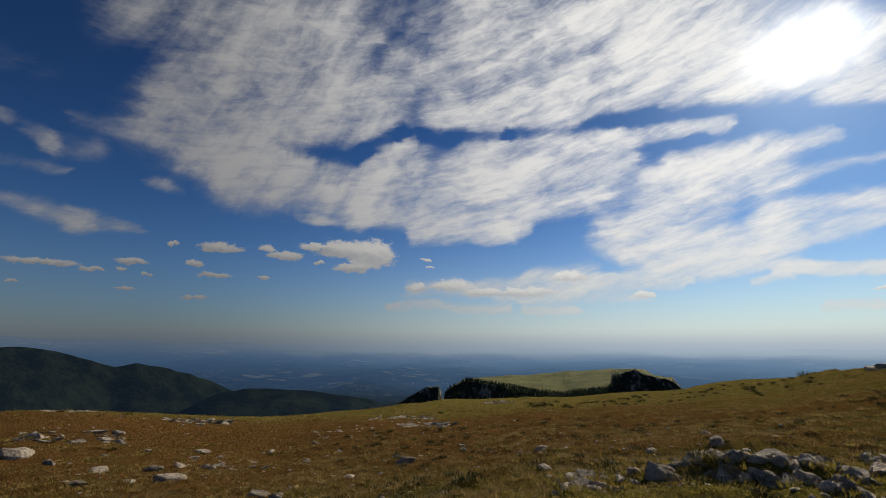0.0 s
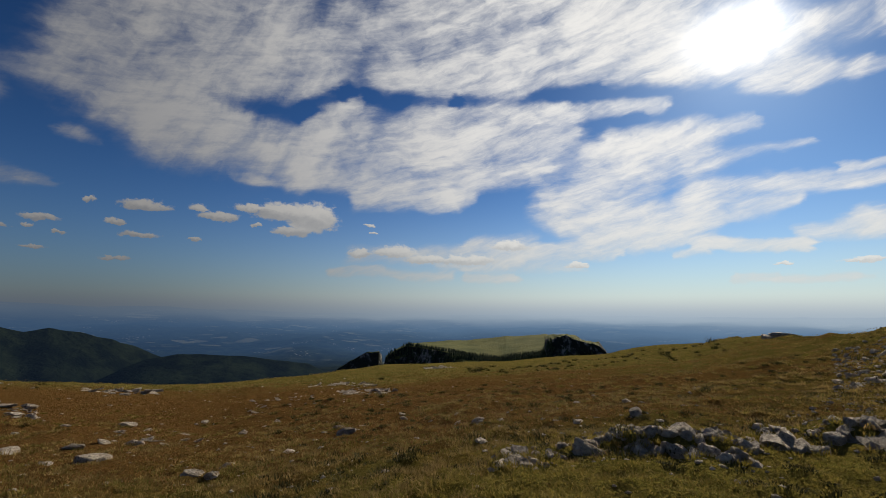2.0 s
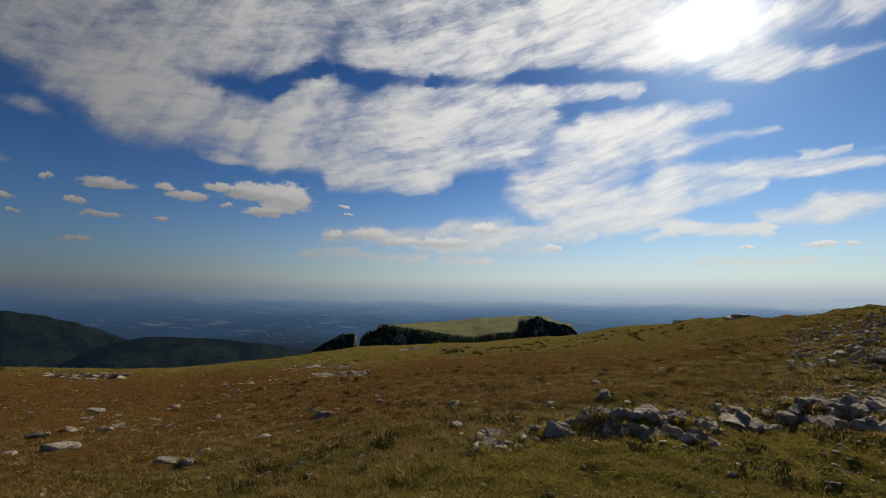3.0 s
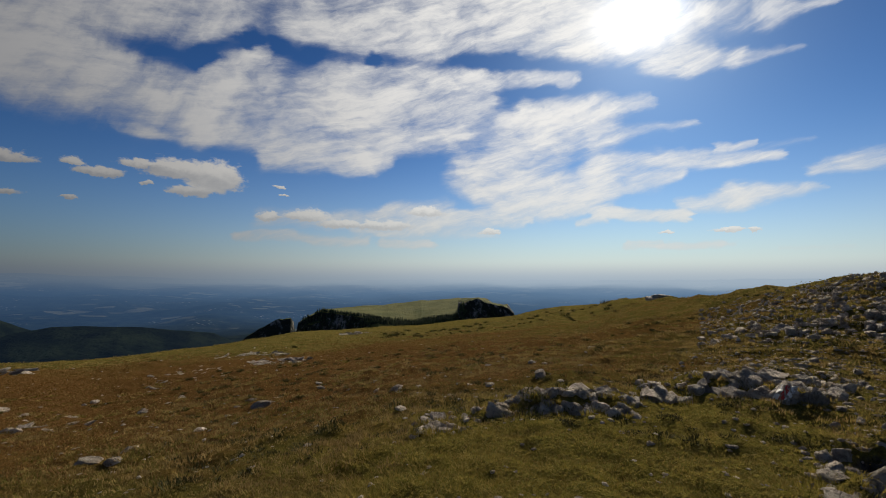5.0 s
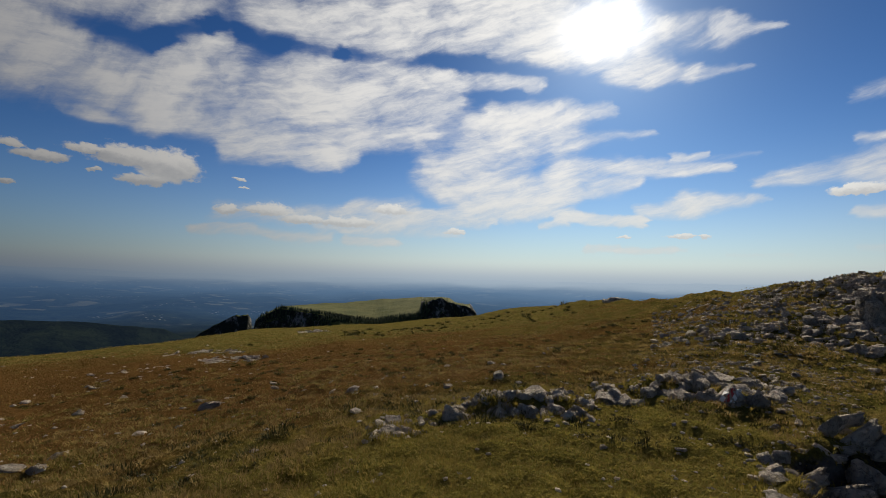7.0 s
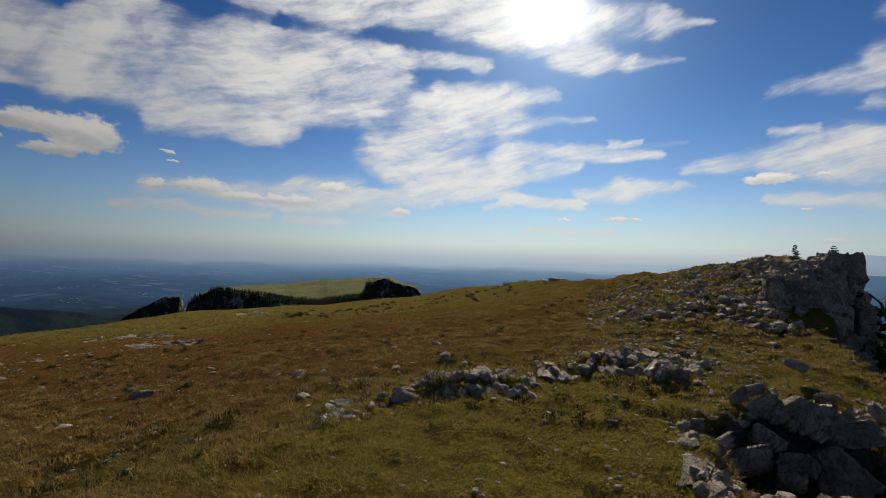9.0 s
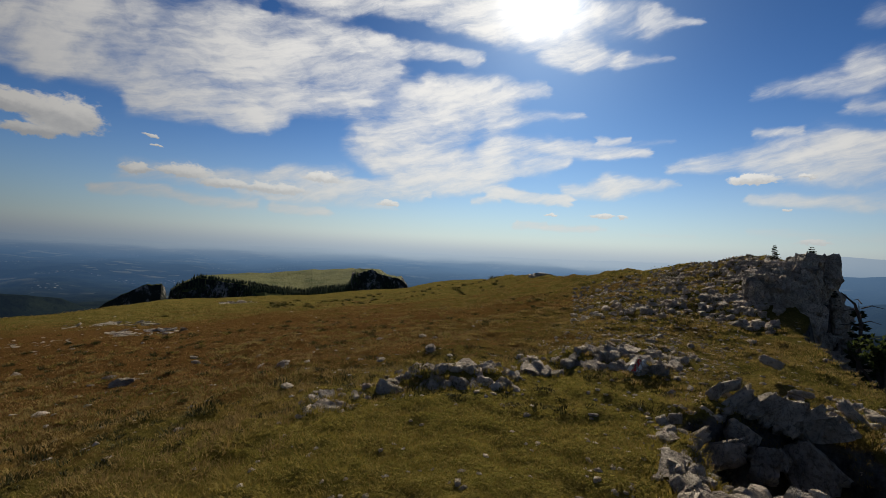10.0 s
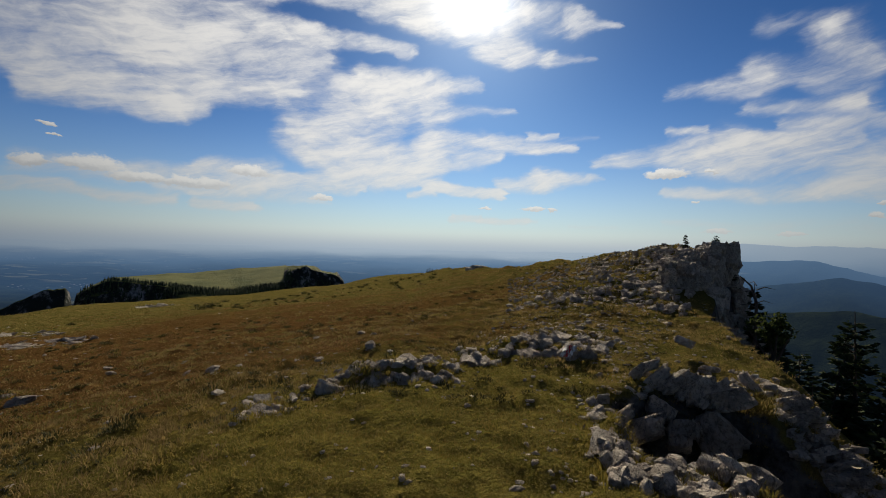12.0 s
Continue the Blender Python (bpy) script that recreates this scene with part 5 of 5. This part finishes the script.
def mesh_of(name, verts, faces):
    me = bpy.data.meshes.new(name)
    v = np.asarray(verts, np.float32)
    me.vertices.add(len(v))
    me.vertices.foreach_set("co", v.ravel())
    fill(me, np.asarray(faces))
    return me


def spruce(name, base, tall, girth, seed, label, bare=0.05, thin=1.0, sprays=26, whorls=None):
    """A spruce: tapered trunk, drooping whorled limbs, each hung with needle sprays."""
    gen = np.random.default_rng(seed)
    tree = new(name)
    tree.location = base
    bm = bmesh.new()
    sway = Vector((gen.normal(0, 0.02), gen.normal(0, 0.02), 0)) * tall
    path = [Vector((0, 0, tall * k - 0.3)) + sway * k * k for k in (0, 0.25, 0.5, 0.75, 1.0)]
    tube(bm, path, [tall * 0.017 * (1.02 - k) + 0.004 for k in (0, 0.25, 0.5, 0.75, 1.0)])
    limbs, vs, fs = [], [], []
    whorls = whorls or int(tall * 4.5) + 6
    for w in range(whorls):
        k = bare + (0.985 - bare) * (w + gen.uniform(-0.3, 0.3)) / whorls
        k = min(max(k, bare), 0.99)
        for _ in range(gen.integers(5, 9)):
            a = gen.uniform(0, 6.283)
            length = girth * ((1 - k) ** 0.8 + 0.05) * gen.uniform(0.55, 1.15)
            droop = gen.uniform(0.05, 0.35) * (1 - k) - 0.35 * k
            start = Vector((0, 0, tall * k - 0.3)) + sway * k * k
            d = Vector((math.cos(a), math.sin(a), -droop))
            mid, end = start + d * length * 0.55, start + d * length + Vector((0, 0, length * 0.14))
            tube(bm, [start, mid, end], [0.012 + 0.006 * length, 0.008, 0.003], 3)
            n = max(5, int(sprays * thin * length / max(girth, 0.1)) + 4)
            for s in range(n):
                u = gen.uniform(0.12, 1.0)
                o = start + (mid - start) * min(u / 0.55, 1) + (end - mid) * max((u - 0.55) / 0.45, 0)
                side = Vector((-d.y, d.x, 0)) * gen.choice((-1, 1)) * gen.uniform(0.3, 1.0) + d * gen.uniform(0.3, 0.9) + Vector((0, 0, gen.uniform(-0.45, 0.15)))
                ln = (0.13 * min(1.0, tall / 2.6) + 0.26 * length * (1 - 0.6 * u)) * gen.uniform(0.7, 1.3)
                side = side.normalized() * ln
                cross = side.cross(Vector((gen.normal(), gen.normal(), gen.normal()))).normalized() * ln * 0.26
                b = len(vs)
                vs += [o, o + side * 0.5 + cross, o + side, o + side * 0.45 - cross]
                fs += [(b, b + 1, b + 2), (b, b + 2, b + 3)]
    wood = bpy.data.meshes.new("trunk")
    bm.to_mesh(wood)
    bm.free()
    part("trunk", wood, BARK, tree)
    part("crown", mesh_of("crown", [tuple(v) for v in vs], fs), NEEDLES, tree)
    return tagged(tree, label, "tree", "conifers by the cliff")


def bush(name, base, tall, wide, seed, label, mat):
    """A ragged leafy shrub of several stems."""
    gen = np.random.default_rng(seed)
    shrub = new(name)
    shrub.location = base
    bm = bmesh.new()
    vs, fs = [], []
    for _ in range(14):
        a, out = gen.uniform(0, 6.283), gen.uniform(0.2, 1.0)
        tip = Vector((math.cos(a) * wide * out, math.sin(a) * wide * out, tall * gen.uniform(0.55, 1.0) * (1.1 - 0.5 * out)))
        bend = tip * 0.5 + Vector((gen.normal(0, 0.1), gen.normal(0, 0.1), 0.15 * tall))
        tube(bm, [Vector((0, 0, -0.3)), bend, tip], [0.035, 0.02, 0.006], 5)
        for _ in range(95):
            u = gen.uniform(0.25, 1.05)
            o = bend * (1 - abs(2 * u - 1)) + tip * max(2 * u - 1, 0) + Vector(gen.normal(0, 0.13 * wide, 3))
            d1, d2 = Vector(gen.normal(size=3)).normalized() * 0.055, Vector(gen.normal(size=3)).normalized() * 0.035
            b = len(vs)
            vs += [o - d1, o + d2, o + d1, o - d2]
            fs += [(b, b + 1, b + 2), (b, b + 2, b + 3)]
    wood = bpy.data.meshes.new("stems")
    bm.to_mesh(wood)
    bm.free()
    part("stems", wood, BARK, shrub)
    part("leaves", mesh_of("leaves", [tuple(v) for v in vs], fs), mat, shrub)
    return tagged(shrub, label, "shrub")


def dead_tree(base, tall):
    tree = new("dead_tree")
    tree.location = base
    bm = bmesh.new()
    tube(bm, [Vector((0, 0, -0.4)), Vector((0.05, 0, tall * 0.5)), Vector((-0.12, 0.1, tall * 0.82)), Vector((-0.42, 0.3, tall))], [0.06, 0.045, 0.03, 0.008])
    wood = bpy.data.meshes.new("trunk")
    bm.to_mesh(wood)
    bm.free()
    part("trunk", wood, BARK, tree)
    for k in range(7):
        bm = bmesh.new()
        a, z = k * 2.2, tall * (0.35 + 0.08 * k)
        tube(bm, [Vector((0, 0, z)), Vector((math.cos(a) * 0.2, math.sin(a) * 0.2, z + 0.1)), Vector((math.cos(a) * 0.45, math.sin(a) * 0.45, z + 0.05))], [0.018, 0.012, 0.004], 4)
        limb = bpy.data.meshes.new("branch")
        bm.to_mesh(limb)
        bm.free()
        part("branch", limb, BARK, tree)
    return tagged(tree, "bare dead trunk leaning out from the cliff", "tree")


def slope_trees():
    big = "tall dark green spruce on the slope below the cliff"
    for b, r, top, girth, seed in ((83.6, 16.0, -5.0, 1.9, 1), (82.0, 17.5, -6.6, 1.7, 2), (80.3, 14.5, -10.5, 1.8, 3), (86.5, 15, -9.0, 1.9, 4), (84.6, 12.0, -15, 1.7, 5),
                                   (81.0, 12.5, -12.5, 1.7, 11), (79.4, 12.0, -14.5, 1.5, 12), (83.2, 13.5, -9.5, 1.7, 13), (88.5, 19, -4.5, 2.0, 6), (79.0, 20, -9.5, 2.0, 7), (78.2, 16.5, -11.5, 1.6, 8), (82.6, 11.0, -16.5, 1.5, 9), (91, 14, -8, 1.9, 10)):
        p = at(b, r)
        z = 1.75 + r * math.tan(radians(top))
        spruce("spruce", p, z - p.z + 0.3, girth, seed, big, 0.02, 1.0, 30)
    # trees that grow out of the cliff itself
    for b, r, top, girth, seed in ((75.6, 17.0, -3.0, 0.55, 21), (76.6, 14.0, -7.5, 0.9, 22), (77.4, 15.5, -5.8, 0.6, 23)):
        p = at(b, r)
        z = 1.75 + r * math.tan(radians(top))
        spruce("spruce", p, max(z - p.z, 1.5) + 0.3, girth, seed, "slender spruce rooted in the cliff face", 0.05, 1.1, 26)
    p = at(76.9, 13.0)
    p.z = 1.75 + 13 * math.tan(radians(-10.2))
    bush("shrub", p, 1.1, 0.38, 31, "pale green leafy shrub growing from the cliff", LEAVES)
    p = at(75.2, 15.5)
    p.z = 1.75 + 15.5 * math.tan(radians(-8.0))
    dead_tree(p, 1.6)
    for b, r, tall, seed in ((68.4, 20.5, 0.3, 51), (71.4, 20.0, 0.5, 52), (73.2, 19.2, 0.4, 53)):
        p = at(b, r, 0.35)
        spruce("spruce_sapling", p, tall + 0.3, tall * 0.62, seed, "small scraggy spruce sapling on the crag", 0.12, 1.0, 14, 13)


def far_trees():
    gen = np.random.default_rng(77)
    az = np.concatenate([gen.uniform(0.3, 9, 500), gen.uniform(8, 21, 900), gen.uniform(20.6, 27, 110), gen.uniform(3, 9, 90)])
    r = np.concatenate([gen.uniform(1040, 1122, 500), gen.uniform(1085, 1126, 900), gen.uniform(1040, 1112, 110), gen.uniform(1116, 1132, 90)])
    x, y = r * np.sin(np.radians(az)), r * np.cos(np.radians(az))
    z = butte_height(az, r)
    vs, fs, base = [], [], 0
    ring = np.arange(6) * 1.0472
    for px, py, pz in zip(x, y, z):
        h, w, n = gen.uniform(5, 11.5), gen.uniform(1.5, 2.5), 0
        pts = []
        for lo, hi, k in ((0.0, 0.5, 1.0), (0.3, 0.76, 0.72), (0.58, 1.0, 0.42)):
            a = ring + gen.uniform(0, 1)
            rr = w * k * gen.uniform(0.7, 1.25, 6)
            low = np.stack([px + np.cos(a) * rr, py + np.sin(a) * rr, pz + h * lo + gen.uniform(-0.6, 0.6, 6)], 1)
            pts.append(np.vstack([low, [[px, py, pz + h * hi]]]))
            fs.append(np.array([(base + n + i, base + n + (i + 1) % 6, base + n + 6) for i in range(6)]))
            n += 7
        vs.append(np.vstack(pts))
        base += n
    stuff("far_spruces", np.concatenate(vs), np.concatenate(fs), HAZED_NEEDLES, "dark spruce wood along the foot of the butte", "woods")


slope_trees()
far_trees()
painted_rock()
lone_rocks()
outcrops()
crag()
loose_stones()
grasses()
